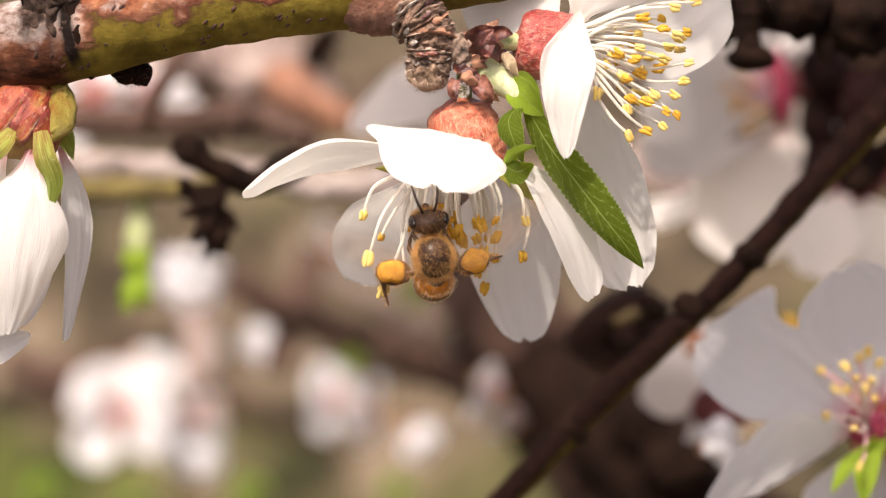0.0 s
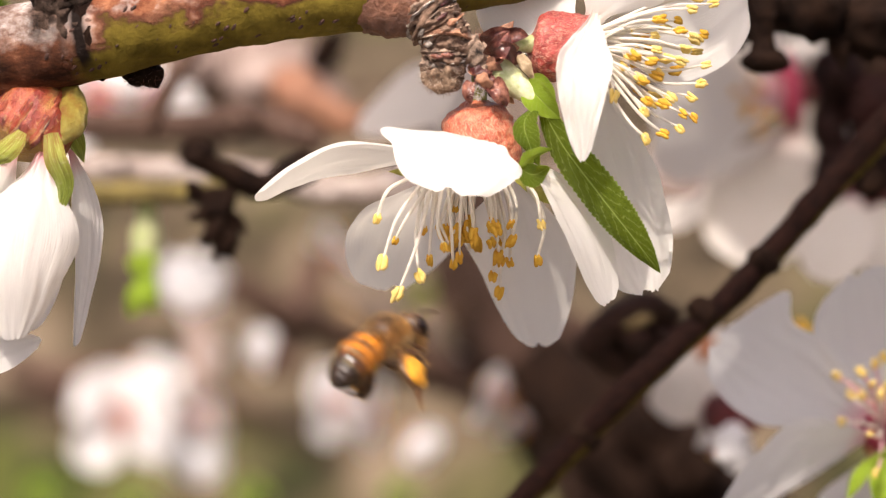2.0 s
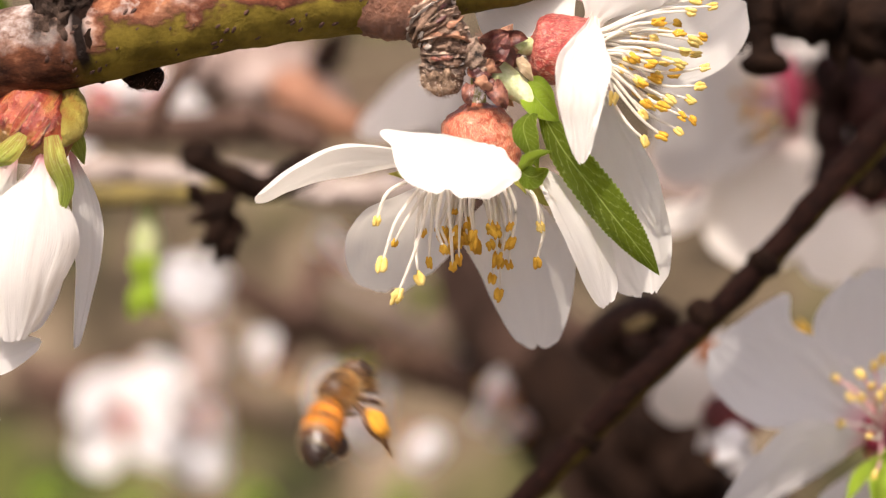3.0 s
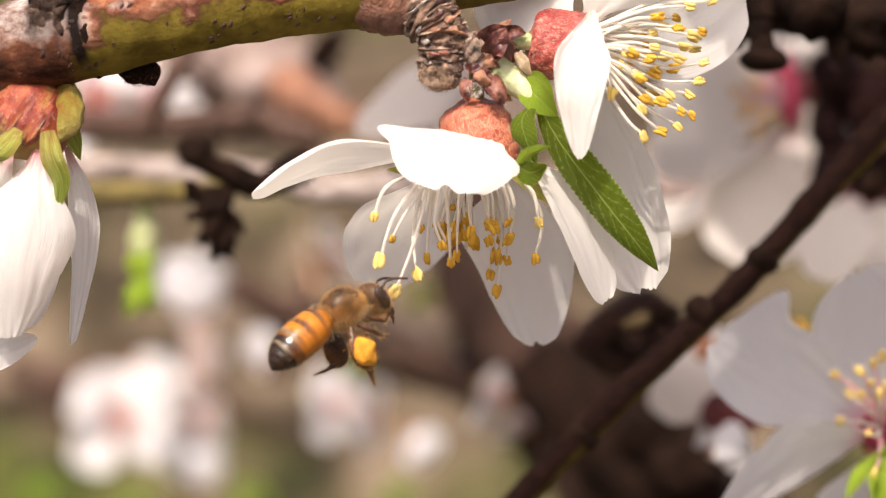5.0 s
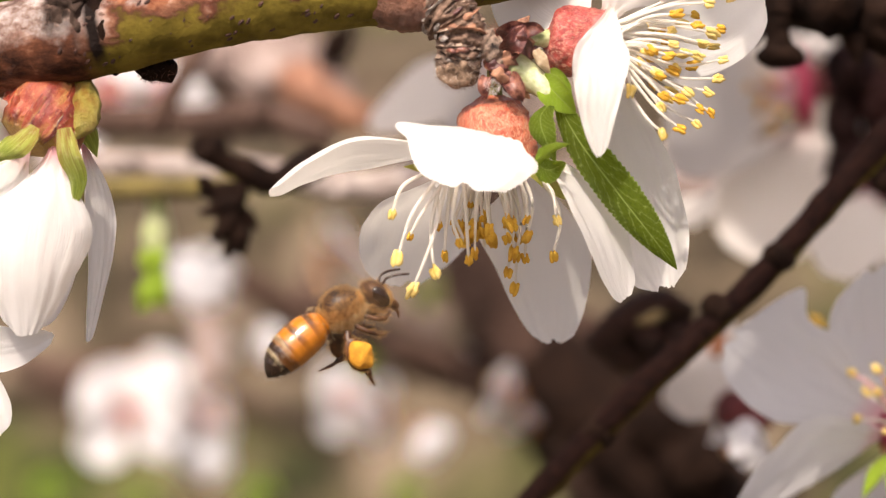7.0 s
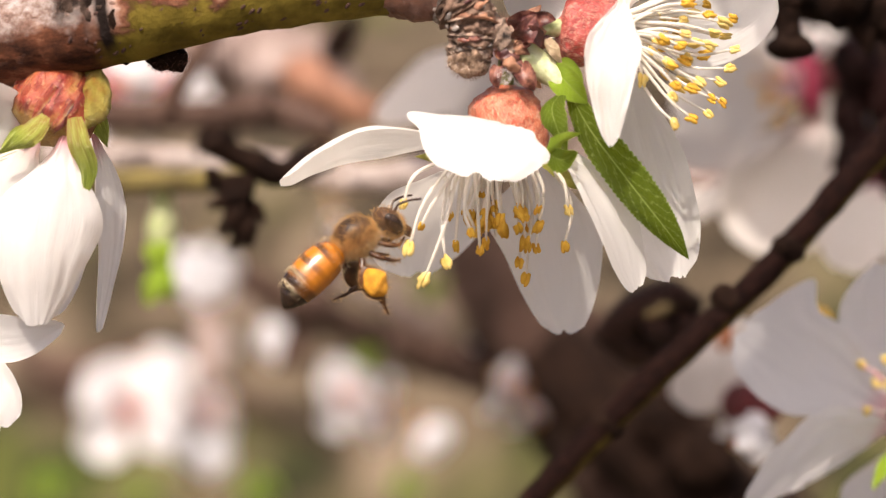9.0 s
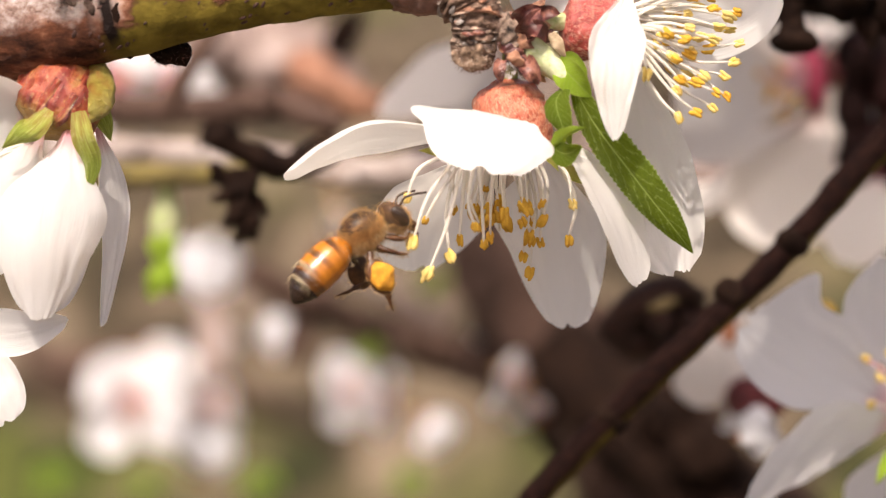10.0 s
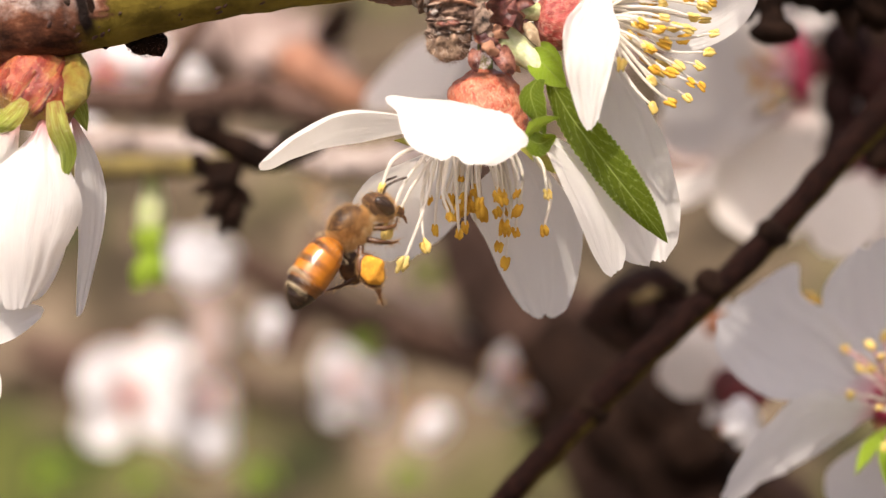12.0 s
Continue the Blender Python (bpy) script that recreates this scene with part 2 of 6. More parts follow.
def segment_material(name, front, rear, tip_band, side=0.2):
    """One abdominal plate: hair band at its root, amber field, dark hind border on the back."""
    n = Nodes(name)
    u, v = n.uv()
    back = n.ramp(n.math("ABSOLUTE", n.math("SUBTRACT", v, 0.5)), (0.12, (1, 1, 1)), (0.30, (side, side, side)))
    rag = n.math("MULTIPLY", n.math("SUBTRACT", n.noise(900.0, 5.0, 0.7), 0.5), 0.28)
    along = n.math("ADD", u, rag)
    edge = n.ramp(along, (tip_band, (0, 0, 0)), (tip_band + 0.16, (1, 1, 1)))
    field = n.ramp(n.noise(600.0, 4.0), (0.35, tuple(c * 0.72 for c in front)), (0.65, front))
    col = n.mix(n.math("MULTIPLY", edge, back), field, rear)
    normal = n.bump(n.noise(3500.0, 4.0, 0.7), 0.0001, 0.22)
    return n.surface(col, 0.2, normal, 0.7, (0.80, 0.34, 0.03), 0.14, 0.0, 0.4)


def wing_material():
    n = Nodes("wing_membrane")
    u, v = n.uv()
    lines = n.ramp(n.math("FRACT", n.math("MULTIPLY", n.math("ADD", v, n.math("MULTIPLY", n.noise(3.0, 2.0, 0.5, uv=True), 0.5)), 5.0)),
                   (0.0, (1, 1, 1)), (0.07, (0, 0, 0)))
    film = n.add("BsdfPrincipled", Roughness=0.25)
    film.inputs["Base Color"].default_value = (0.45, 0.27, 0.13, 1)
    clear = n.add("BsdfTransparent")
    m = n.tree.nodes.new("ShaderNodeMixShader")
    n.link(n.math("ADD", n.math("MULTIPLY", lines, 0.25), 0.09), m.inputs[0])
    n.link(clear.outputs[0], m.inputs[1])
    n.link(film.outputs[0], m.inputs[2])
    n.link(m.outputs[0], n.out.inputs[0])
    return n.mat


def ground_material():
    n = Nodes("orchard_floor")
    patch = n.noise(1.3, 5.0, 0.6, (1.0, 0.4, 1.0))
    tuft = n.noise(4.0, 6.0, 0.7, (1.0, 0.35, 1.0))
    soil = n.ramp(tuft, (0.38, (0.013, 0.009, 0.0045)), (0.5, (0.072, 0.053, 0.030)), (0.62, (0.20, 0.152, 0.104)))
    grass = n.ramp(tuft, (0.36, (0.014, 0.021, 0.003)), (0.64, (0.110, 0.120, 0.024)))
    place = n.tree.nodes.new("ShaderNodeSeparateXYZ")
    n.link(n.co.outputs["Object"], place.inputs[0])
    near, beyond = n.math("MULTIPLY", n.math("SUBTRACT", place.outputs[1], 3.6), 2.0), n.math("MULTIPLY", n.math("SUBTRACT", 5.3, place.outputs[1]), 2.0)
    strip = n.math("MINIMUM", n.math("MAXIMUM", n.math("MINIMUM", near, beyond), 0.0), 1.0)       # a grass strip along the tree row
    strip = n.math("MULTIPLY", strip, 0.10)
    col = n.mix(n.ramp(n.math("ADD", patch, strip), (0.555, (0, 0, 0)), (0.67, (1, 1, 1))), soil, grass)
    return n.surface(col, 0.9, n.bump(tuft, 0.04), 0.2)


PETAL = petal_material("white_petal", (0.93, 0.925, 0.915), (0.88, 0.80, 0.74), 0.50)
PETAL_PINK = petal_material("pink_based_petal", (0.82, 0.82, 0.84), (0.76, 0.22, 0.32), 0.46, (0.92, 0.91, 0.92))
PETAL_FAR = petal_material("far_petal", (0.86, 0.86, 0.88), (0.82, 0.42, 0.46), 0.46, (0.91, 0.92, 0.94))
PETAL_ROSY = petal_material("rosy_based_petal", (0.93, 0.92, 0.915), (0.80, 0.30, 0.40), 0.50)
PETAL_PALE = petal_material("pale_petal", (0.80, 0.77, 0.75), (0.78, 0.62, 0.62), 0.54)
FILAMENT = plain("filament", (0.80, 0.76, 0.68), (0.90, 0.87, 0.82), 900, 0.45, light_through=0.5)
FILAMENT_ROSE = plain("rose_filament", (0.66, 0.26, 0.36), (0.82, 0.56, 0.58), 300, 0.45, light_through=0.3)
ANTHER = plain("anther", (0.62, 0.30, 0.015), (0.86, 0.55, 0.06), 1500, 0.6, 0.0001, light_through=0.2)
ANTHER_PALE = plain("pale_anther", (0.80, 0.55, 0.10), (0.92, 0.76, 0.30), 1500, 0.6, 0.0001, light_through=0.2)
CALYX = calyx_material("orange_calyx", (0.44, 0.070, 0.036), (0.66, 0.195, 0.100), (0.92, 0.58, 0.40))
CALYX_RED = calyx_material("crimson_calyx", (0.16, 0.011, 0.008), (0.35, 0.052, 0.021), (0.70, 0.36, 0.17), (0.30, 0.26, 0.05))
CALYX_CRIMSON = calyx_material("wrinkled_crimson", (0.25, 0.018, 0.018), (0.50, 0.075, 0.060), (0.84, 0.48, 0.36))
CALYX_GLOSS = streaked_calyx()
SEPAL_VEINED = veined_sepal()
SEPAL = plain("green_sepal", (0.17, 0.20, 0.02), (0.60, 0.56, 0.15), 420, 0.5, 0.0005, 2200, light_through=0.3, middle=(0.36, 0.36, 0.05))
SEPAL_RED = plain("red_green_sepal", (0.30, 0.04, 0.014), (0.48, 0.42, 0.09), 330, 0.32, 0.0006, 1600, light_through=0.15, coat=0.4, middle=(0.34, 0.25, 0.04))
PALE_STEM = plain("pale_green_stalk", (0.24, 0.31, 0.08), (0.68, 0.68, 0.46), 420, 0.45, 0.0001)
STALK = plain("green_stalk", (0.20, 0.24, 0.04), (0.36, 0.36, 0.09), 500, 0.5, 0.0001)
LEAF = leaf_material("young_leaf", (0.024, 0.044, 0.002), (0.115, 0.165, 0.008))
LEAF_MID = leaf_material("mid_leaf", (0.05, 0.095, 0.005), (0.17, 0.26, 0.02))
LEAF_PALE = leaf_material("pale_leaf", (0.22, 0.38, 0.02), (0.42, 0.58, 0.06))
BARK = bark_material()
TWIG = twig_material()
RINGED_DARK = plain("dark_ring_crevice_shade", (0.008, 0.004, 0.003), (0.34, 0.22, 0.16), 900, 0.8, 0.00025, 2600, spec=0.15)
RINGED = plain("ringed_spur_bark", (0.010, 0.005, 0.004), (0.58, 0.41, 0.31), 800, 0.75, 0.00025, 2600)
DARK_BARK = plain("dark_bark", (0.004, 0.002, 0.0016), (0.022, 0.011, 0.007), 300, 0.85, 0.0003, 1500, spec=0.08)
BROWN_BARK = plain("brown_bark", (0.010, 0.004, 0.003), (0.045, 0.019, 0.012), 120, 0.5, 0.0008, 900, spec=0.15)
SILVER_PALE = plain("pale_silver_bark", (0.20, 0.145, 0.125), (0.57, 0.50, 0.465), 45, 0.55, 0.001, 400, spec=0.3)
SILVER_BARK = plain("silver_brown_bark", (0.12, 0.075, 0.06), (0.44, 0.35, 0.32), 45, 0.6, 0.001, 400, spec=0.15)
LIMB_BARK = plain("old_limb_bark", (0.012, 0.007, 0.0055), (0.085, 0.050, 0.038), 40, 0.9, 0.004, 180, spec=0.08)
KNOB = plain("felted_knob", (0.05, 0.03, 0.02), (0.48, 0.33, 0.23), 900, 0.95, 0.0002, 3000, spec=0.15)
SCALE = plain("bud_scale", (0.016, 0.004, 0.005), (0.40, 0.15, 0.09), 600, 0.32, 0.00015, 2200, coat=0.5, middle=(0.075, 0.016, 0.016))
WART = plain("corky_wart", (0.006, 0.004, 0.003), (0.095, 0.062, 0.048), 300, 0.9, 0.0004, 1800, spec=0.15)
LENTICEL = plain("lenticel", (0.02, 0.008, 0.006), (0.075, 0.03, 0.02), 900, 0.8)
FELT = plain("grey_felt", (0.30, 0.22, 0.16), (0.60, 0.50, 0.42), 900, 0.9)
AMBER = segment_material("amber_plate", (0.60, 0.205, 0.016), (0.05, 0.016, 0.006), 0.62, 0.08)
UMBER = segment_material("umber_plate", (0.50, 0.16, 0.02), (0.016, 0.008, 0.005), 0.16, 0.7)
TAIL = plain("tail_plate", (0.010, 0.006, 0.005), (0.045, 0.024, 0.014), 900, 0.26)
THORAX = plain("thorax_skin", (0.014, 0.007, 0.004), (0.085, 0.040, 0.018), 900, 0.42, spec=0.3)
THORAX_GOLD = plain("golden_thorax_skin", (0.09, 0.04, 0.013), (0.34, 0.17, 0.05), 900, 0.6, 0.0002, 3000, spec=0.2)
FUR = plain("tawny_fur", (0.36, 0.185, 0.058), (0.72, 0.47, 0.20), 700, 0.75, light_through=0.5)
FUR_PALE = plain("pale_fur", (0.62, 0.47, 0.25), (0.88, 0.74, 0.48), 700, 0.75, light_through=0.5)
EYE = plain("compound_eye", (0.006, 0.003, 0.002), (0.024, 0.008, 0.004), 1500, 0.12, spec=0.5)
LEG = plain("leg_skin", (0.02, 0.008, 0.004), (0.13, 0.05, 0.016), 900, 0.35)
POLLEN = plain("pollen_load", (0.52, 0.20, 0.008), (0.84, 0.42, 0.03), 1200, 0.7, 0.0002, 4000)
HORN = plain("antenna_skin", (0.015, 0.008, 0.006), (0.06, 0.03, 0.02), 900, 0.4)
WING = wing_material()
GROUND = ground_material()

# ---- shapes ----
BASE = {}


def thing(name, base, label, category, group="", kind=""):
    """An Empty at base (spray millimetres) that parents its parts."""
    ob = new(name)
    ob.empty_display_size = 0.002
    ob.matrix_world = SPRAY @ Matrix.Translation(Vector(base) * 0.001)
    BASE[ob.name] = Vector(base)
    return tagged(ob, label, category, group, kind)


def part(name, bm, material, parent, label="", smooth=True):
    """Links a bmesh, in spray millimetres, as one mesh under its thing or part."""
    base = BASE[parent.name]
    bmesh.ops.transform(bm, matrix=Matrix.Scale(0.001, 4) @ Matrix.Translation(-base), verts=bm.verts)
    me = bpy.data.meshes.new(name)
    for f in bm.faces:
        f.smooth = smooth
    bm.to_mesh(me)
    bm.free()
    me.materials.append(material)
    ob = new(name, me)
    ob.parent = parent
    BASE[ob.name] = base
    return tagged(ob, label)


def spline(pts, n):
    """n + 1 points on a smooth curve through pts."""
    p = [Vector(q) for q in pts]
    p = [p[0] * 2 - p[1], *p, p[-1] * 2 - p[-2]]
    out, m = [], len(p) - 3
    for k in range(n + 1):
        x = k / n * m
        i = min(int(x), m - 1)
        t = x - i
        a, b, c, d = p[i:i + 4]
        out.append(0.5 * (2 * b + (c - a) * t + (2 * a - 5 * b + 4 * c - d) * t * t + (3 * b - a - 3 * c + d) * t ** 3))
    return out


def along(values, x):
    """A smooth value at x (0 to 1) between evenly spaced values."""
    m = len(values) - 1
    i = min(int(x * m), m - 1)
    t = x * m - i
    t = t * t * (3 - 2 * t)
    return values[i] * (1 - t) + values[i + 1] * t


def tube(bm, pts, radii, sides=12, n=24, rough=0.0, grain=0.5, ring=0.0, rings=0, flat=1.0, up=(0, 1, 0), seed=0.0, close=True):
    """A bent, tapering, uneven rod with round ends; its UV: length share, and angle from below."""
    uvl = bm.loops.layers.uv.verify()
    line = spline(pts, n)
    rows = []
    for k, c in enumerate(line):
        x = k / n
        tan = (line[min(k + 1, n)] - line[max(k - 1, 0)]).normalized()
        b = tan.cross(Vector(up))
        if b.length < 1e-3:
            b = tan.cross(Vector((1, 0, 0.1)))
        b.normalize()
        a = b.cross(tan).normalized()
        r = along(radii, x)
        if rings:
            r *= 1 + ring * (abs(math.sin(math.pi * x * rings + 0.4 * noise.noise(c * 0.7))) - 0.5)
        row = []
        for s in range(sides):
            ang = 2 * math.pi * s / sides
            way = -a * math.cos(ang) * flat + b * math.sin(ang)
            q = c + way * r
            if rough:
                q += way * rough * (noise.noise(q * grain + Vector((seed, 0, 0))) + 0.5 * noise.noise(q * grain * 2.7))
            row.append(bm.verts.new(q))
        rows.append(row)
    for k in range(n):
        for s in range(sides):
            t = (s + 1) % sides
            f = bm.faces.new((rows[k][s], rows[k][t], rows[k + 1][t], rows[k + 1][s]))
            for loop, (du, dv) in zip(f.loops, ((0, 0), (0, 1), (1, 1), (1, 0))):
                loop[uvl].uv = ((k + du) / n, (s + dv) / sides)
    if close:
        for row, x, out in ((rows[0], 0.0, line[0] - line[1]), (rows[-1], 1.0, line[-1] - line[-2])):
            mid = sum((v.co for v in row), Vector()) / sides
            tip = bm.verts.new(mid + out.normalized() * (row[0].co - mid).length * 0.45)
            for s in range(sides):
                pair = (row[(s + 1) % sides], row[s]) if x == 0 else (row[s], row[(s + 1) % sides])
                f = bm.faces.new((*pair, tip))
                for loop in f.loops:
                    loop[uvl].uv = (x, (s + 0.5) / sides)
    return bm


def lump(bm, c, size, m=None, rough=0.0, grain=1.0, u=16, v=10, seed=0.0):
    """An uneven ellipsoid."""
    made = bmesh.ops.create_uvsphere(bm, u_segments=u, v_segments=v, radius=1.0)
    turn = (m or Matrix.Identity(3)) @ Matrix.Diagonal(size)
    for w in made["verts"]:
        q = turn @ w.co
        if rough:
            q += q.normalized() * rough * noise.noise((q + Vector(c)) * grain + Vector((seed, seed, 0)))
        w.co = q + Vector(c)
    return bm


def blade(bm, pts, side0, side1, width, shape="petal", cup=0.12, notch=0.03, ruffle=0.03, roll=(0, 0), seed=0, nu=26, nv=16, teeth=0, corner=None, taper=0.0, pleat=0.022):
    """A thin curved sheet: petal, sepal or leaf, spread to both sides of a bent midline."""
    uvl = bm.loops.layers.uv.verify()
    fine = spline(pts, 60)
    s0, s1 = Vector(side0).normalized(), Vector(side1).normalized()

    def spread(x):
        if shape == "petal":
            k = min(1, x / 0.55)
            w = 0.17 + 0.83 * k * k * (3 - 2 * k)
            return w * (1 - max(0, (x - 0.5) / 0.503) ** 2.5) ** 0.45
        if shape == "tongue":
            return max(0.02, (math.sin(math.pi * (0.22 + 0.78 * x)) ** 0.6))
        if shape == "sepal":
            return max(0.02, (math.sin(math.pi * (0.22 + 0.78 * x)) ** 0.95))
        saw = (x * teeth) % 1.0 if teeth else 0.5
        return max(0.01, math.sin(math.pi * x ** 0.85) ** 0.85) * (1 + 0.12 * (0.5 - saw)) + 0.01

    grid = []
    for i in range(nu + 1):
        row = []
        for j in range(nv + 1):
            v = 2 * j / nv - 1
            x = i / nu
            if shape == "petal":
                x *= 0.985 - 0.05 * v ** 4 - notch * math.exp(-(v / 0.2) ** 2) + 0.014 * noise.noise(Vector((v * 3, seed * 1.7, 0))) + 0.009 * noise.noise(Vector((v * 11, seed * 1.7, 4)))
            x = min(max(x, 0.0), 1.0)
            k = min(int(x * 60), 59)
            c = fine[k].lerp(fine[k + 1], x * 60 - k)
            tan = (fine[min(k + 2, 60)] - fine[max(k - 1, 0)]).normalized()
            side = s0.lerp(s1, x)
            side = (side - tan * side.dot(tan)).normalized()
            nor = tan.cross(side)
            w = width * spread(min(x, 0.975) if shape == "petal" else x) * (1 - taper * max(0.0, (x - 0.4) / 0.6) ** 1.3)
            if corner and v < 0:
                w *= 1 + corner[0] * math.exp(-((x - corner[1]) / corner[2]) ** 2) * min(1, (v / -0.75) ** 3)
            q = c + side * (v * w)
            q += nor * (cup * w * v * v)
            q += nor * w * ((roll[0] if v < 0 else roll[1]) * max(0, abs(v) - 0.45) ** 2 * 3)
            q += nor * width * ruffle * (0.25 + abs(v)) * (noise.noise(Vector((x * 3.1 + seed * 5.3, v * 1.9, seed * 2.1))) + 0.5 * noise.noise(Vector((x * 8 + seed, v * 6, 3.0))))
            if shape == "petal":
                q += nor * width * pleat * (noise.noise(Vector((x * 1.3 + seed, v * 4.5, seed * 3.7))) + 0.5 * noise.noise(Vector((x * 2.2, v * 11, seed * 1.3))))
            row.append(bm.verts.new(q))
        grid.append(row)
    for i in range(nu):
        for j in range(nv):
            f = bm.faces.new((grid[i][j], grid[i + 1][j], grid[i + 1][j + 1], grid[i][j + 1]))
            for loop, (du, dv) in zip(f.loops, ((0, 0), (1, 0), (1, 1), (0, 1))):
                loop[uvl].uv = ((i + du) / nu, (j + dv) / nv)
    return bm


def hairs(bm, centre, size, m, count, length, width, lean=(0, 0, 0), seed=0, keep=None):
    """Short tapering hairs standing on an ellipsoid."""
    rnd = random.Random(seed)
    turn = m or Matrix.Identity(3)
    for _ in range(count):
        z, a = rnd.uniform(-1, 1), rnd.uniform(0, 2 * math.pi)
        r = math.sqrt(1 - z * z)
        d = Vector((r * math.cos(a), r * math.sin(a), z))
        if keep and not keep(d):
            continue
        root = Vector(centre) + turn @ Vector((d.x * size[0], d.y * size[1], d.z * size[2]))
        way = (turn @ Vector((d.x / size[0], d.y / size[1], d.z / size[2]))).normalized()
        way = (way + turn @ Vector(lean) + Vector((rnd.gauss(0, .3), rnd.gauss(0, .3), rnd.gauss(0, .3)))).normalized()
        across = way.cross(Vector((rnd.gauss(0, 1), rnd.gauss(0, 1), rnd.gauss(0, 1)))).normalized() * width
        l = length * rnd.uniform(0.5, 1.15)
        bm.faces.new((bm.verts.new(root - across), bm.verts.new(root + across), bm.verts.new(root + way * l)))
    return bm


def B():
    return bmesh.new()


def petal(parent, pts, side0, side1, width, material=None, name="petal", label="", **more):
    return part(name, blade(B(), pts, side0, side1, width, **more), material or PETAL, parent, label)


def stamen(parent, pts, r=0.13, tip=0.42, pale=False, lean=0.0, anther=True, skin=None, seed=0):
    """A thread with its two-lobed pollen head."""
    f = part("filament", tube(B(), pts, [r * 1.15, r, r * 0.8], 7, 12), skin or FILAMENT, parent)
    if anther:
        end, way = Vector(pts[-1]), (Vector(pts[-1]) - Vector(pts[-2])).normalized()
        rnd = random.Random(seed)
        across = way.cross(Vector((rnd.uniform(-.5, .5), rnd.uniform(-.5, .5), 1))).normalized()
        turn = Matrix((across, way.cross(across), way)).transposed()
        turn = turn @ Euler((rnd.uniform(-.4, .4) + lean, rnd.uniform(-.4, .4), 0)).to_matrix()
        bm = B()
        for s in (-1, 1):
            lump(bm, end + turn @ Vector((s * tip * 0.30, rnd.uniform(-.2, .2) * tip, tip * rnd.uniform(.2, .5))), (tip * rnd.uniform(.42, .56), tip * 0.46, tip * rnd.uniform(0.95, 1.35)), turn, tip * 0.42, 3.2, 10, 8, rnd.uniform(0, 9))
        part("anther", bm, ANTHER_PALE if pale else ANTHER, f)
    return f


# ---- ground ----


def orchard_floor():
    bm = B()
    n, half = 90, 400.0
    grid = []
    for i in range(n + 1):
        row = []
        for j in range(n + 1):
            a, b = 2 * i / n - 1, 2 * j / n - 1
            x, y = half * a * abs(a) ** 1.6, half * b * abs(b) ** 1.6 + 6
            row.append(bm.verts.new((x, y, 0.10 * noise.noise(Vector((x * 0.5, y * 0.5, 0))) - 0.05)))
        grid.append(row)
    for i in range(n):
        for j in range(n):
            bm.faces.new((grid[i][j], grid[i + 1][j], grid[i + 1][j + 1], grid[i][j + 1])).smooth = True
    me = bpy.data.meshes.new("ground")
    bm.to_mesh(me)
    bm.free()
    me.materials.append(GROUND)
    tagged(new("ground", me), "dry tan orchard floor with patches of green grass", "ground", kind="structure")


orchard_floor()

# ---- woody parts ----


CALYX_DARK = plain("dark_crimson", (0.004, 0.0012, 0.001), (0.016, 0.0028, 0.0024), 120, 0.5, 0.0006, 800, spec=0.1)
MID_BARK = plain("mid_brown_bark", (0.04, 0.022, 0.016), (0.145, 0.088, 0.066), 60, 0.7, 0.001, 300, spec=0.2)
BARK_OLIVE = plain("olive_bark", (0.07, 0.05, 0.010), (0.20, 0.15, 0.035), 200, 0.6, 0.0004)
ROSE = plain("crimson_throat", (0.24, 0.014, 0.045), (0.42, 0.06, 0.12), 150, 0.5, 0.0004, 700, light_through=0.3)
RED_CUP = plain("dark_red_cup", (0.035, 0.004, 0.006), (0.12, 0.014, 0.014), 200, 0.45, 0.0005, 900, spec=0.3)
MAROON = plain("maroon_scale", (0.025, 0.006, 0.006), (0.44, 0.20, 0.14), 700, 0.3, 0.00012, 2200, coat=0.5, middle=(0.10, 0.026, 0.022))
HUSK = plain("buff_husk", (0.42, 0.28, 0.16), (0.80, 0.66, 0.46), 600, 0.8, 0.0004, 2400, light_through=0.3)
DOWN = plain("white_down", (0.62, 0.58, 0.55), (0.88, 0.86, 0.84), 900, 0.9, light_through=0.3)
TAN = plain("tan_lit_bark", (0.11, 0.075, 0.026), (0.26, 0.19, 0.08), 200, 0.7)
RUST = plain("rust_bark", (0.30, 0.10, 0.04), (0.62, 0.28, 0.14), 90, 0.6, 0.0006)
STUB = plain("faded_orange_bark", (0.16, 0.065, 0.038), (0.40, 0.20, 0.12), 60, 0.7, 0.0006)
RINGED_RED = plain("reddish_spur_bark", (0.10, 0.035, 0.02), (0.62, 0.32, 0.19), 500, 0.6, 0.0002, 2600)
RINGED_GREY = plain("grey_spur_bark", (0.05, 0.035, 0.03), (0.74, 0.66, 0.60), 700, 0.7, 0.0002, 2600)
BROWN_COLLAR = plain("russet_collar", (0.07, 0.025, 0.014), (0.34, 0.15, 0.09), 260, 0.5, 0.0006, 1500)


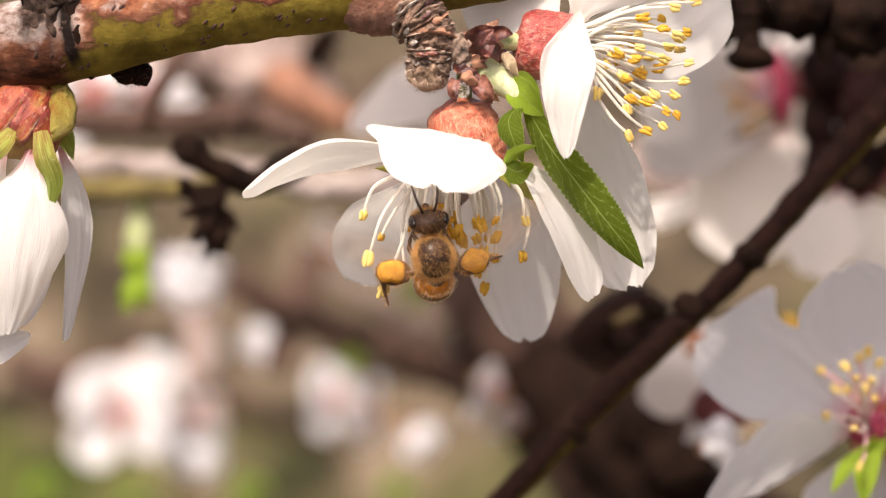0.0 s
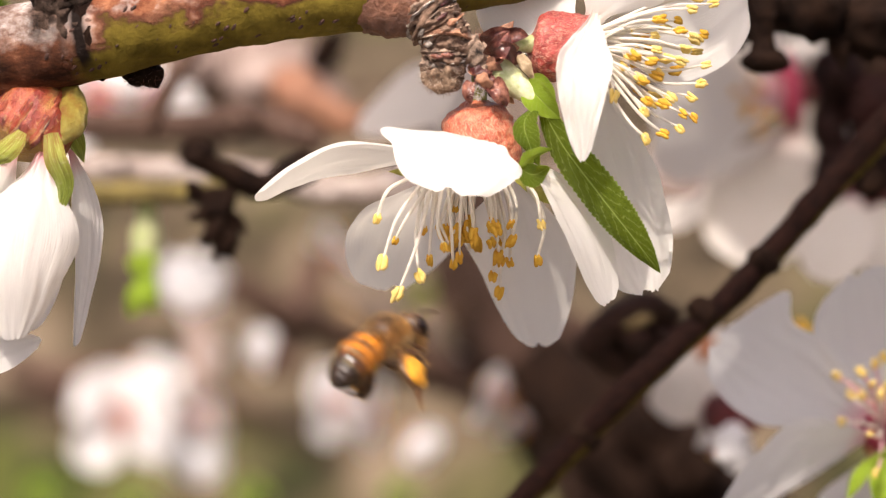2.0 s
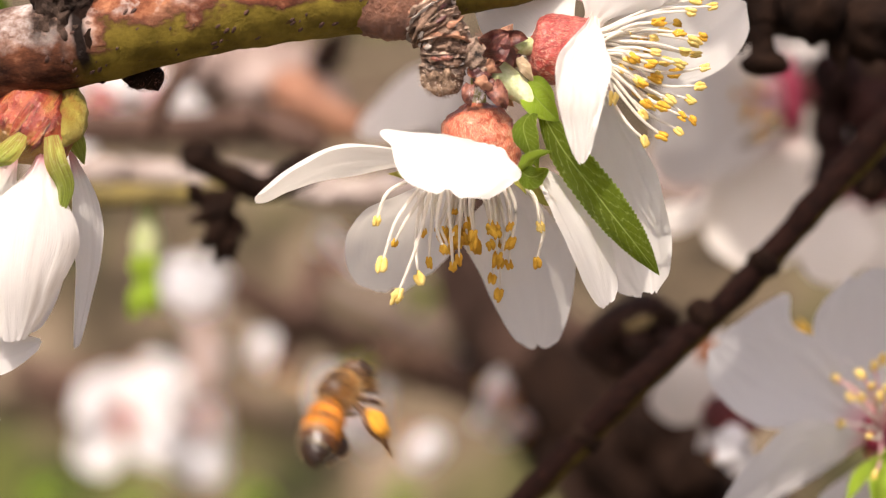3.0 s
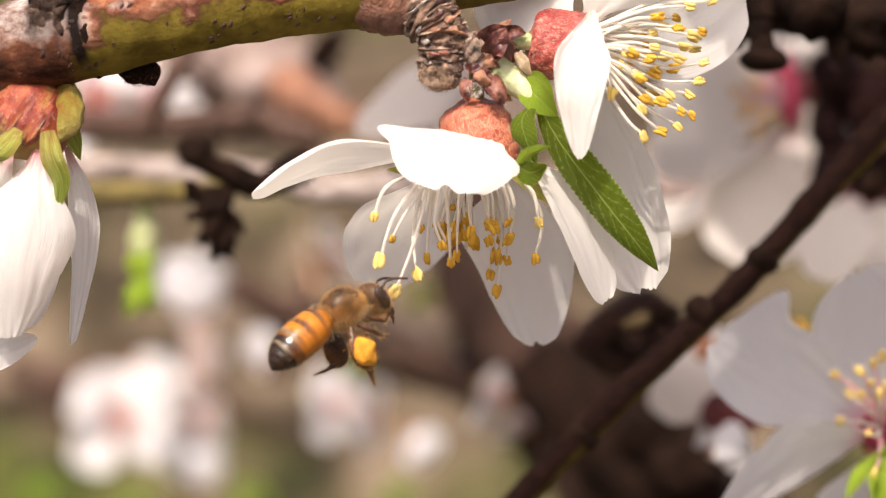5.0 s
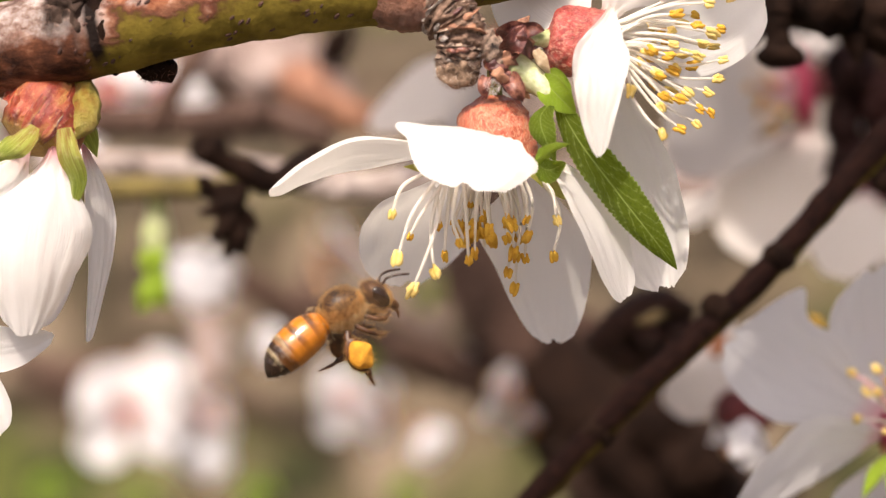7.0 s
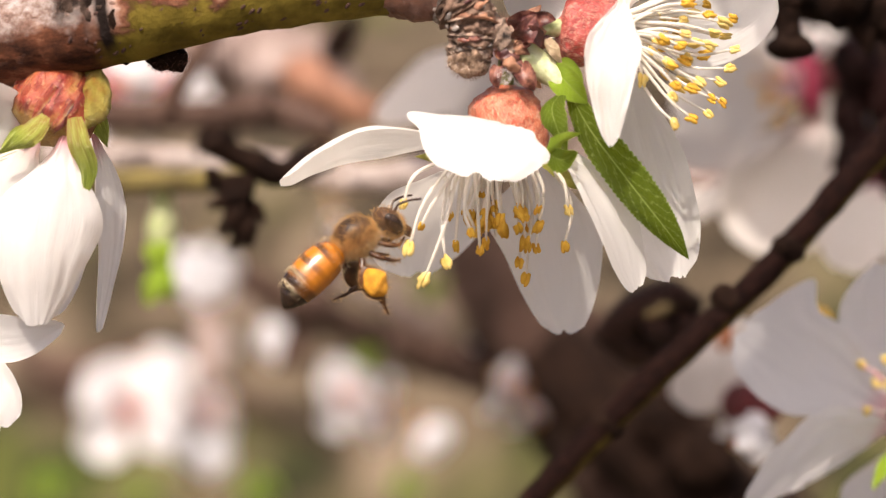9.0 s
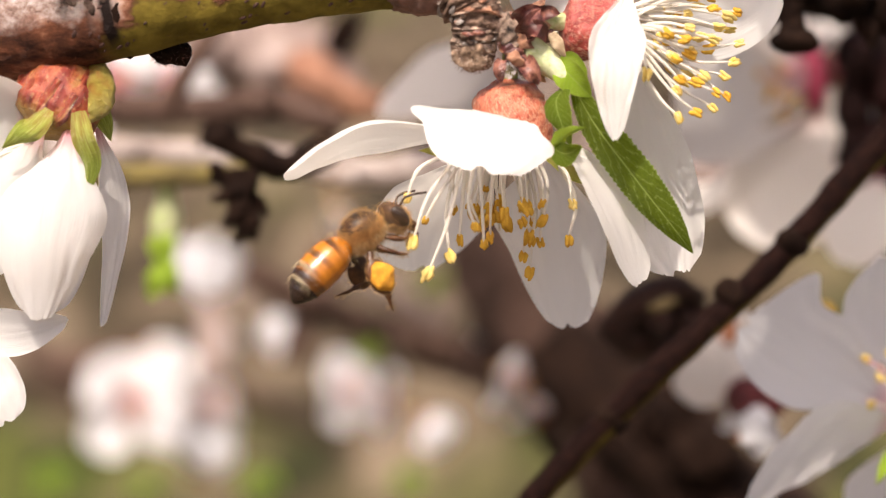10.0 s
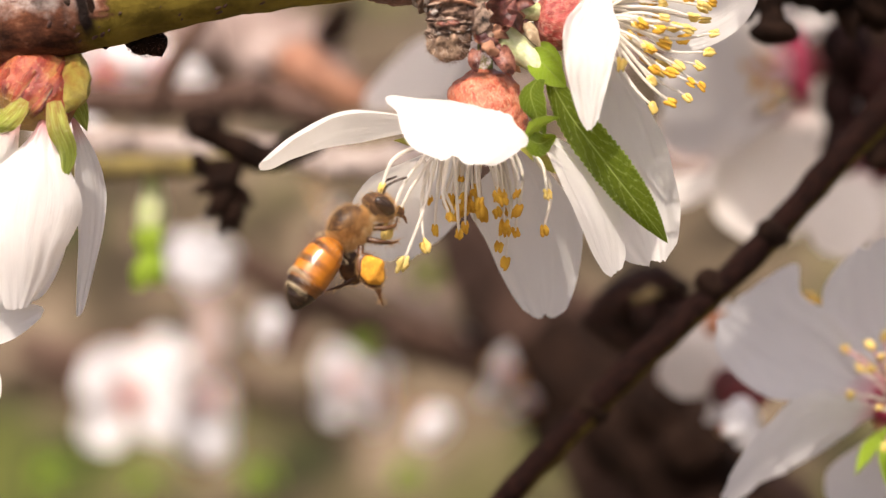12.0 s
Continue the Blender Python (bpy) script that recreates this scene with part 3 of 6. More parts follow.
def main_branch():
    base = (-41.51, 13.82, 0.00)
    br = thing("branch", base, "olive and russet almond branch with peeling silvery bark", "branch")
    line = [(-54.59, 11.38, -4.00), (-41.72, 13.98, -1.00), (-30.25, 15.87, 1.00), (-17.77, 18.35, 2.00), (-6.37, 19.85, 1.00), (2.96, 21.06, -2.00), (15.39, 24.32, -6.00), (34.08, 31.93, -14.00)]
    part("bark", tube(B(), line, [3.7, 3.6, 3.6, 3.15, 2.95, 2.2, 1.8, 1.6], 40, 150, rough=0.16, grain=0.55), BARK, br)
    ring = tube(B(), [(-28.15, 16.65, 1.00), (-27.3, 16.83, 1.05), (-26.55, 17.00, 1.00)], [3.25, 3.92, 3.25], 48, 16, rough=0.25, grain=1.3, seed=4, close=False)
    part("growth_ring", ring, DARK_BARK, br, "blackened rough growth ring")
    wart = lump(B(), (-29.3, 17.5, 3.05), (2.3, 2.3, 1.6), rough=1.0, grain=1.4, u=48, v=32)
    lump(wart, (-29.10, 19.61, 2.90), (2.7, 2.1, 1.8), rough=0.9, grain=1.5, u=40, v=28, seed=3)
    part("wart", wart, WART, br, "blackish corky wart")
    rnd = random.Random(5)
    spots = B()
    curve = spline(line, 150)
    for _ in range(70):
        k = rnd.randrange(36, 98)
        c, tan = curve[k], (curve[k + 1] - curve[k - 1]).normalized()
        r = along([3.7, 3.6, 3.6, 3.15, 2.95, 2.2, 1.8, 1.6], k / 150)
        ang = rnd.uniform(-1.2, 1.0)
        b = tan.cross(Vector((0, 1, 0))).normalized()
        a = b.cross(tan)
        way = (b * math.cos(ang) + a * math.sin(ang)).normalized()
        turn = Matrix((tan, way.cross(tan), way)).transposed() @ Euler((0, 0, rnd.uniform(0.3, 1.1))).to_matrix()
        s = rnd.uniform(0.12, 0.34)
        lump(spots, c + way * (r - 0.02), (s, s * 0.5, 0.10), turn, 0.04, 3, 9, 6)
    tagged(part("lenticel_scatter", spots, LENTICEL, br, "dark oval lenticels"), kind="stuff")
    return br


def spur():
    sp = thing("fruiting_spur", (-2.17, 18.62, 1.00), "gnarled ringed grey-brown fruiting spur with felted knob", "spur")
    part("collar", tube(B(), [(-7.03, 19.50, 1.00), (-4.95, 19.29, 1.30), (-3.17, 18.80, 1.80), (-1.41, 18.15, 2.20)], [2.4, 2.75, 2.75, 2.0], 30, 30, rough=0.30, grain=0.9, seed=2), BROWN_COLLAR, sp, "smooth russet collar")
    # dark stem colour puts shade into the gaps between the bark rings
    part("ringed_stem", tube(B(), [(-2.16, 19.05, 2.00), (-0.79, 17.78, 2.40), (0.18, 16.45, 2.60), (0.26, 14.97, 2.40), (0.04, 13.59, 2.00)], [1.85, 2.0, 1.75, 1.6, 1.5], 48, 110, rough=0.42, grain=2.0, ring=0.16, rings=7), RINGED_DARK, sp)
    part("side_stem", tube(B(), [(0.48, 16.32, 2.00), (1.85, 15.44, 2.00), (2.90, 14.56, 2.00), (3.44, 13.63, 1.50)], [1.5, 1.2, 0.95, 0.8], 22, 36, rough=0.28, grain=1.7, ring=0.25, rings=7, seed=3), RINGED, sp)
    part("upper_stem", tube(B(), [(2.70, 14.86, 1.00), (4.25, 15.61, 1.00), (5.67, 16.00, 0.50), (7.16, 15.87, 0.00)], [0.8, 0.85, 0.7, 0.6], 18, 24, rough=0.2, grain=1.8, ring=0.2, rings=5, seed=8), RINGED, sp)
    line = spline([(-2.16, 19.05, 2.00), (-0.79, 17.78, 2.40), (0.18, 16.45, 2.60), (0.26, 14.97, 2.40), (0.04, 13.77, 2.00)], 40)
    rnd = random.Random(12)
    for k in range(2, 39):
        if rnd.random() < .38:
            continue
        c, tan = line[k], (line[min(k + 2, 40)] - line[k - 2]).normalized()
        tan = (tan + Vector((rnd.uniform(-.34, .34), rnd.uniform(-.2, .2), rnd.uniform(-.3, .3)))).normalized()
        r = along([2.0, 2.2, 1.9, 1.75, 1.65], k / 40) * rnd.uniform(.88, 1.06)
        h = rnd.uniform(.10, .34)
        lip = tube(B(), [c - tan * h, c, c + tan * h * .6, c + tan * h], [r * .90, r * 1.0, r * 1.05, r * .92], 40, 8, rough=.40, grain=1.7, seed=k * 1.3, close=False)
        part("bark_ring", lip, (RINGED, RINGED_RED, RINGED, RINGED_GREY, RINGED_DARK, RINGED)[rnd.randrange(6)], sp)
    for k in range(12):
        i = rnd.randrange(3, 37)
        c, tan = line[i], (line[i + 2] - line[i - 2]).normalized()
        out = (Vector((rnd.uniform(-1, 1), rnd.uniform(-.6, .6), rnd.uniform(.1, 1)))).normalized()
        out = (out - tan * out.dot(tan)).normalized()
        side = out.cross(tan)
        r = along([2.05, 2.25, 2.0, 1.85, 1.7], i / 40)
        p = c + out * r * .97
        part("bark_flake", blade(B(), [p - side * .55, p + out * .16, p + side * .55], tan, tan, rnd.uniform(.16, .34), "sepal", cup=.6, ruffle=.3, seed=k, nu=8, nv=5), (RINGED_GREY, RINGED_RED, SCALE)[k % 3], sp)
    rnd = random.Random(12)
    knob = lump(B(), (0.04, 13.40, 2.30), (1.62, 1.45, 1.6), rough=0.5, grain=1.4, u=28, v=18)
    part("knob", knob, KNOB, sp, "felted round knob")
    fuzz = hairs(B(), (0.04, 13.31, 2.30), (1.6, 1.42, 1.55), None, 700, 0.42, 0.028, seed=4)
    tagged(part("felt", fuzz, FELT, sp), kind="stuff")
    rnd = random.Random(12)
    more = [(rnd.uniform(2.6, 4.9), rnd.uniform(11.9, 14.4), rnd.uniform(1.6, 2.7), rnd.uniform(-1.7, -.4), rnd.uniform(.6, 1.15)) for _ in range(12)]
    more += [(rnd.uniform(3.0, 5.6), rnd.uniform(14.6, 16.6), rnd.uniform(1.0, 2.0), rnd.uniform(-.4, 1.3), rnd.uniform(.55, 1.1)) for _ in range(10)]
    for x, y, z, ang, size in BUDS + more:
        c = Vector((x, y, z))
        way = Vector((math.cos(ang), math.sin(ang), 0.15)).normalized()
        side = Vector((-math.sin(ang), math.cos(ang), rnd.uniform(-.5, .5)))
        bend = Vector((0, 0, 0.35 * size))
        part("bud_scale", blade(B(), [c - way * size * .55, c + bend, c + way * size * .85], side, side, 0.5 * size, "sepal", cup=-0.35, ruffle=0.25, seed=x, nu=10, nv=6), (SCALE, SCALE, RINGED_RED, SCALE, RINGED_RED)[rnd.randrange(5)], sp)
    # the maroon bud at the fork, the fresh scar with its white down, and the long scale under it
    for k, (a, m, b, w) in enumerate((((3.86, 14.72, 2.60), (4.45, 15.39, 3.40), (5.17, 16.68, 2.60), .85), ((4.55, 14.48, 2.80), (4.97, 15.04, 3.50), (5.59, 14.12, 3.00), .75), ((3.43, 15.75, 2.20), (4.20, 16.21, 3.00), (5.27, 16.89, 2.20), .8), ((4.89, 16.06, 1.60), (5.75, 16.45, 2.20), (6.76, 16.40, 1.80), .6), ((3.95, 12.76, 2.60), (4.45, 11.84, 3.30), (5.04, 10.84, 2.60), .75), ((2.29, 12.76, 2.60), (2.03, 11.95, 3.10), (2.30, 11.03, 2.40), .5))):
        ax = (Vector(b) - Vector(a)).normalized()
        out = ax.cross(Vector((0, 0, 1))).normalized()
        part("maroon_scale", blade(B(), [a, m, b], out, out, w, "sepal", cup=-.7, ruffle=.16, seed=k, nu=20, nv=12), MAROON, sp, "glossy maroon bud scale")
    part("fresh_scar", lump(B(), (3.24, 12.85, 3.20), (.75, .5, .5), Euler((0, 0, -.5)).to_matrix(), .3, 2.0, 20, 14), STUB, sp, "orange fresh scar")
    part("torn_husk", blade(B(), [(5.95, 14.85, 2.60), (6.50, 13.94, 3.10), (7.18, 12.77, 2.40)], (.8, .5, .2), (.8, .5, .2), .5, "sepal", cup=-.4, ruffle=.5, seed=4, nu=18, nv=10), HUSK, sp, "torn buff husk")
    part("bud_neck", tube(B(), [(5.38, 15.57, 1.20), (6.17, 15.83, 1.20), (6.98, 15.87, 0.80)], [.55, .62, .7], 14, 12, rough=.08, grain=1.5), PALE_STEM, sp)
    down = hairs(B(), (2.77, 11.95, 3.00), (0.45, 0.5, 0.4), None, 420, 0.32, 0.02, seed=6)
    tagged(part("down", down, DOWN, sp, "white down"), kind="stuff")
    return sp


BUDS = [(*(3.26, 14.91, 2.00), -.3, 1.2), (*(4.23, 16.28, 1.50), .5, 1.2), (*(4.95, 16.76, 1.00), .9, 1.3), (*(5.34, 15.39, 1.50), .2, 1.2), (*(2.72, 13.76, 2.20), -.9, 1.3),
        (*(3.51, 12.78, 2.30), -1.2, 1.4), (*(4.22, 12.14, 2.00), -.7, 1.5), (*(4.77, 11.88, 1.20), -.7, 1.4),
        (*(3.25, 13.42, 2.60), -1.4, 1.2), (*(5.92, 14.71, 1.20), -.2, 1.2), (*(3.78, 14.18, 2.40), -.5, 1.3)]
main_branch()
spur()


def dead_bud():
    b = thing("withered_bud", (-23.85, 14.34, -1.00), "black withered bud under the branch", "bud")
    part("stub", tube(B(), [(-24.97, 15.46, -1.00), (-24.39, 14.43, -1.00), (-23.85, 13.80, -1.00)], [1.2, 1.1, 1.2], 14, 10, rough=0.3, grain=1.2), DARK_BARK, b)
    part("bud", lump(B(), (-23.59, 13.71, -1.00), (1.6, 1.15, 1.3), rough=0.6, grain=1.4, u=20, v=14), DARK_BARK, b)
    tagged(part("fuzz", hairs(B(), (-23.59, 13.71, -1.00), (1.6, 1.15, 1.3), None, 400, 0.35, 0.025, seed=3), SCALE, b), kind="stuff")


dead_bud()


def twig(name, label, line, radii, mat, bumps=(), buds=(), rough=0.2, grain=0.4, n=70):
    t = thing(name, line[0], label, "twig")
    part("stem", tube(B(), line, radii, 18, n, rough=rough, grain=grain, seed=len(label)), mat, t)
    for c, size in bumps:
        part("node", lump(B(), c, size, rough=min(size) * 0.45, grain=0.6, u=16, v=10), DARK_BARK if mat is TWIG else mat, t)
    for c, way, size in buds:
        d = Vector(way).normalized()
        pts = [Vector(c), Vector(c) + d * size * 0.8, Vector(c) + d * size * 1.7]
        part("bud", tube(B(), pts, [size * 0.36, size * 0.5, size * 0.2], 10, 10, rough=size * 0.15, grain=1.0), DARK_BARK, t)
    return t


twig("slanting_twig", "slender dark brown twig slanting behind the blossoms", [(4.18, -28.55, -47.00), (10.97, -20.95, -45.00), (18.72, -12.93, -43.00), (25.11, -6.84, -42.00), (30.77, -1.29, -42.00), (36.28, 5.15, -41.00), (42.00, 11.54, -40.00), (49.81, 20.28, -39.00)],
     [1.38, 1.36, 1.33, 1.3, 1.3, 1.42, 1.56, 1.7], TWIG,
     [((30.58, -1.29, -41.20), (1.6, 1.45, 1.3)), ((24.74, -6.05, -41.60), (1.4, 1.3, 1.2)), ((13.91, -17.88, -44.40), (1.7, 1.5, 1.5))])
twig("knobbed_twig", "dark twig with round knobs at its end", [(48.83, 11.46, -56.00), (45.61, 8.55, -54.00), (43.29, 6.93, -53.00)], [1.3, 1.2, 1.3], DARK_BARK, [((42.89, 6.91, -52.00), (2.0, 2.0, 1.9))], n=20)
twig("hanging_stub", "short dark dead stub with a swollen end", [(30.12, 25.60, -39.00), (30.10, 22.31, -38.00), (30.10, 19.66, -38.00), (30.20, 18.07, -38.00)], [1.5, 1.2, 1.05, 1.3], DARK_BARK, [((30.31, 17.43, -38.00), (2.2, 1.2, 1.6))], n=30)
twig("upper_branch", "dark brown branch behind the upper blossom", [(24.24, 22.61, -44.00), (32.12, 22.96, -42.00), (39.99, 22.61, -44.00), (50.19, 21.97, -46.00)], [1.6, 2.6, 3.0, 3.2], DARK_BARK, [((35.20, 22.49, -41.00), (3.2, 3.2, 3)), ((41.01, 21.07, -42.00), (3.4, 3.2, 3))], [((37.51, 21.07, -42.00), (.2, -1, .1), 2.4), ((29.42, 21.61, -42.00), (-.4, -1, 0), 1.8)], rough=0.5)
twig("dead_spur", "black dead spur with clustered buds", [(-25.64, 9.69, -62.00), (-23.39, 8.26, -63.00), (-21.12, 7.24, -64.00), (-18.62, 6.46, -66.00), (-14.91, 8.61, -74.00)], [1.5, 1.2, 1.5, 1.4, 1.8], DARK_BARK,
     [((-25.34, 9.52, -62.00), (1.8, 1.5, 1.5)), ((-25.64, 6.19, -62.00), (.9, .8, .8)), ((-22.88, 4.06, -64.00), (1.4, 1.5, 1.3)), ((-22.48, 0.76, -64.00), (1.5, 1.7, 1.4))],
     [((-21.92, 5.92, -63.00), (-.4, -1, .1), 2.2), ((-22.21, 5.63, -63.00), (-1, -.12, 0), 2.2), ((-22.50, 4.63, -63.00), (-1, -.5, .2), 2.3), ((-22.62, 3.29, -63.00), (-.6, -.9, .1), 2.2),
      ((-22.59, 2.71, -64.00), (.2, -1, .1), 2.3), ((-22.30, 1.35, -64.00), (-.5, -1, .1), 1.9), ((-23.39, 4.75, -63.00), (-1, .2, .2), 1.8), ((-22.12, 3.59, -64.00), (.6, -.7, 0), 1.6)])
twig("level_branch", "level branch with silvery upper side and olive underside", [(-52.53, 10.23, -125.00), (-38.15, 9.79, -120.00), (-24.65, 8.98, -112.00), (-12.52, 6.87, -105.00), (-1.61, 7.76, -100.00)], [2.1, 1.7, 1.7, 1.8, 2.0], SILVER_PALE, [((-41.23, 9.90, -119.00), (2.1, 1.9, 2.0)), ((-13.50, 7.12, -104.00), (2.4, 2.0, 2.0))], [((-31.92, 10.19, -115.00), (.3, 1, .2), 2.0)], rough=0.3)
twig("olive_shoot", "olive green shoot below the level branch", [(-47.63, 6.62, -112.00), (-34.64, 6.74, -108.00), (-24.36, 6.76, -100.00)], [1.5, 1.4, 1.2], BARK_OLIVE, rough=.2, n=24)
twig("rear_branch", "brown branch behind with pale bloom", [(-71.83, 19.44, -190.00), (-52.99, 18.60, -180.00), (-37.54, 17.78, -170.00), (-25.25, 17.77, -160.00), (-17.51, 14.93, -150.00)], [3.0, 2.6, 2.5, 2.4, 2.2], MID_BARK, [((-28.23, 18.10, -157.00), (3, 2.6, 2.6))], [((-32.95, 17.21, -165.00), (.2, -1, .3), 2.2)], rough=0.5, grain=.2)
twig("pale_branch", "pale pinkish branch with peeling orange bark", [(-74.51, 26.35, -260.00), (-52.56, 28.64, -240.00), (-34.60, 30.51, -225.00), (-23.64, 27.43, -215.00), (-17.53, 22.64, -212.00)], [5.0, 6.0, 7.0, 6.0, 3.5], SILVER_BARK, [((-42.85, 30.29, -222.00), (9, 6, 7)), ((-28.93, 26.81, -212.00), (7, 5, 6))], [((-20.54, 29.43, -210.00), (.6, .8, .2), 5)], rough=1.6, grain=0.14)
twig("peeling_stub", "short orange-brown peeling bark stub", [(-25.78, 27.32, -206.00), (-22.89, 24.87, -203.00), (-17.48, 21.26, -203.00), (-13.04, 20.46, -205.00)], [2.6, 3.6, 3.2, 2.2], STUB, rough=1.0, grain=.2, n=20)
twig("rear_shoot", "thin dark shoot rising behind", [(-30.64, 25.79, -120.00), (-33.29, 22.22, -120.00), (-35.87, 18.04, -122.00), (-37.88, 14.58, -125.00)], [1.1, 1.2, 1.3, 1.5], MID_BARK, n=20)
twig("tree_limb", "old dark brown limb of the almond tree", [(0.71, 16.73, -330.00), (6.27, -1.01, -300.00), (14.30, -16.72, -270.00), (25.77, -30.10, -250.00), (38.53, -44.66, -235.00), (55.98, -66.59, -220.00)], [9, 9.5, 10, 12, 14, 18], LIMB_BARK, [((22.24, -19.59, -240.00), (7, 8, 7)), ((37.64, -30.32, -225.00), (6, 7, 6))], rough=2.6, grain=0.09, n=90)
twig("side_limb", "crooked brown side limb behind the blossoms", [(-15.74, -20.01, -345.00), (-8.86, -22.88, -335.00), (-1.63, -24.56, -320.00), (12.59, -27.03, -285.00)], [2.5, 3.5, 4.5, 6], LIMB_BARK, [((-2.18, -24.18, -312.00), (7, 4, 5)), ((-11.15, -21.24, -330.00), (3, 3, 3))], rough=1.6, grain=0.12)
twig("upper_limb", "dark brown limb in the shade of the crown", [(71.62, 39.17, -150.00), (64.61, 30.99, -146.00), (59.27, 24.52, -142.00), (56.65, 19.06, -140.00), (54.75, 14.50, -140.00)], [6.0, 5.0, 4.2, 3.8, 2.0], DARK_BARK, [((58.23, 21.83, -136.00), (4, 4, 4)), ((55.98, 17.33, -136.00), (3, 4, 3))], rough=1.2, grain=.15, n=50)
# added limb, mostly above the view; near-black bark stands in for crown shade
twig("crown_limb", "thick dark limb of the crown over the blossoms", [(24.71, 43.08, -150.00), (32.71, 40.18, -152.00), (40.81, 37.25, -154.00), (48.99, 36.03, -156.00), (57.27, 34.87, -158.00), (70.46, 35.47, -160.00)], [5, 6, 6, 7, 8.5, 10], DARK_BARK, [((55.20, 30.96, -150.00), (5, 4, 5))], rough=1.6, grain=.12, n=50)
twig("pale_shoot", "short silvery shoot, far out of focus", [(-61.26, -14.68, -430.00), (-59.09, -25.07, -425.00), (-60.01, -35.98, -420.00)], [3, 4.5, 3.5], SILVER_BARK, rough=.8, grain=.12, n=20)
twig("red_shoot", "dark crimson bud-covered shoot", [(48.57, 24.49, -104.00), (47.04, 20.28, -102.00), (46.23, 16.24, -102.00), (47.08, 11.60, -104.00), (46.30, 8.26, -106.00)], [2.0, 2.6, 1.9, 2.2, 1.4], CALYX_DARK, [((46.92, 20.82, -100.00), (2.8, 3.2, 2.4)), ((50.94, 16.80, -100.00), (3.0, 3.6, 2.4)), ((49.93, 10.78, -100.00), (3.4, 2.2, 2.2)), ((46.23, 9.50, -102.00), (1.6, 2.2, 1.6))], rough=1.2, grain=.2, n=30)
# added in front of the tree limb; near-black bark stands in for low shade
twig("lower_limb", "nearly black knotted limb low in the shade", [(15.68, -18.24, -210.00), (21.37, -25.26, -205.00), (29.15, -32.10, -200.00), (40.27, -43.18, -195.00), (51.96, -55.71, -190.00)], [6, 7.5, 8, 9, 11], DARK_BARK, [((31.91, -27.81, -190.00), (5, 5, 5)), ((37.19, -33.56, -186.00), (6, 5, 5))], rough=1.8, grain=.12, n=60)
twig("knotted_spur", "dark knotted spur with a tan scar", [(25.76, -7.45, -81.00), (22.69, -6.45, -78.00), (19.52, -7.66, -77.00), (17.23, -9.86, -78.00), (18.79, -12.42, -80.00), (23.19, -12.60, -84.00)], [1.2, 1.7, 1.9, 1.8, 1.9, 1.6], BROWN_BARK,
     [((21.17, -10.10, -76.00), (1.6, 1.4, 1.2)), ((24.46, -10.12, -77.00), (1.3, 1.4, 1.2)), ((15.87, -10.79, -78.00), (1.2, 1.8, 1.3)), ((24.31, -9.21, -81.00), (3.0, 2.3, 1.5)), ((20.11, -10.59, -81.00), (2.6, 2.0, 1.4))])
# this tan lump stands in for a sunlit patch on the spur
scar = thing("lit_patch", (20.98, -8.24, -76.00), "tan oval patch painting a lit spot on the knotted spur", "scar")
part("scar", lump(B(), (20.93, -8.06, -76.00), (2.1, .75, .8), Euler((0, 0, .25)).to_matrix(), .4, .9), TAN, scar)

# ---- blossoms ----


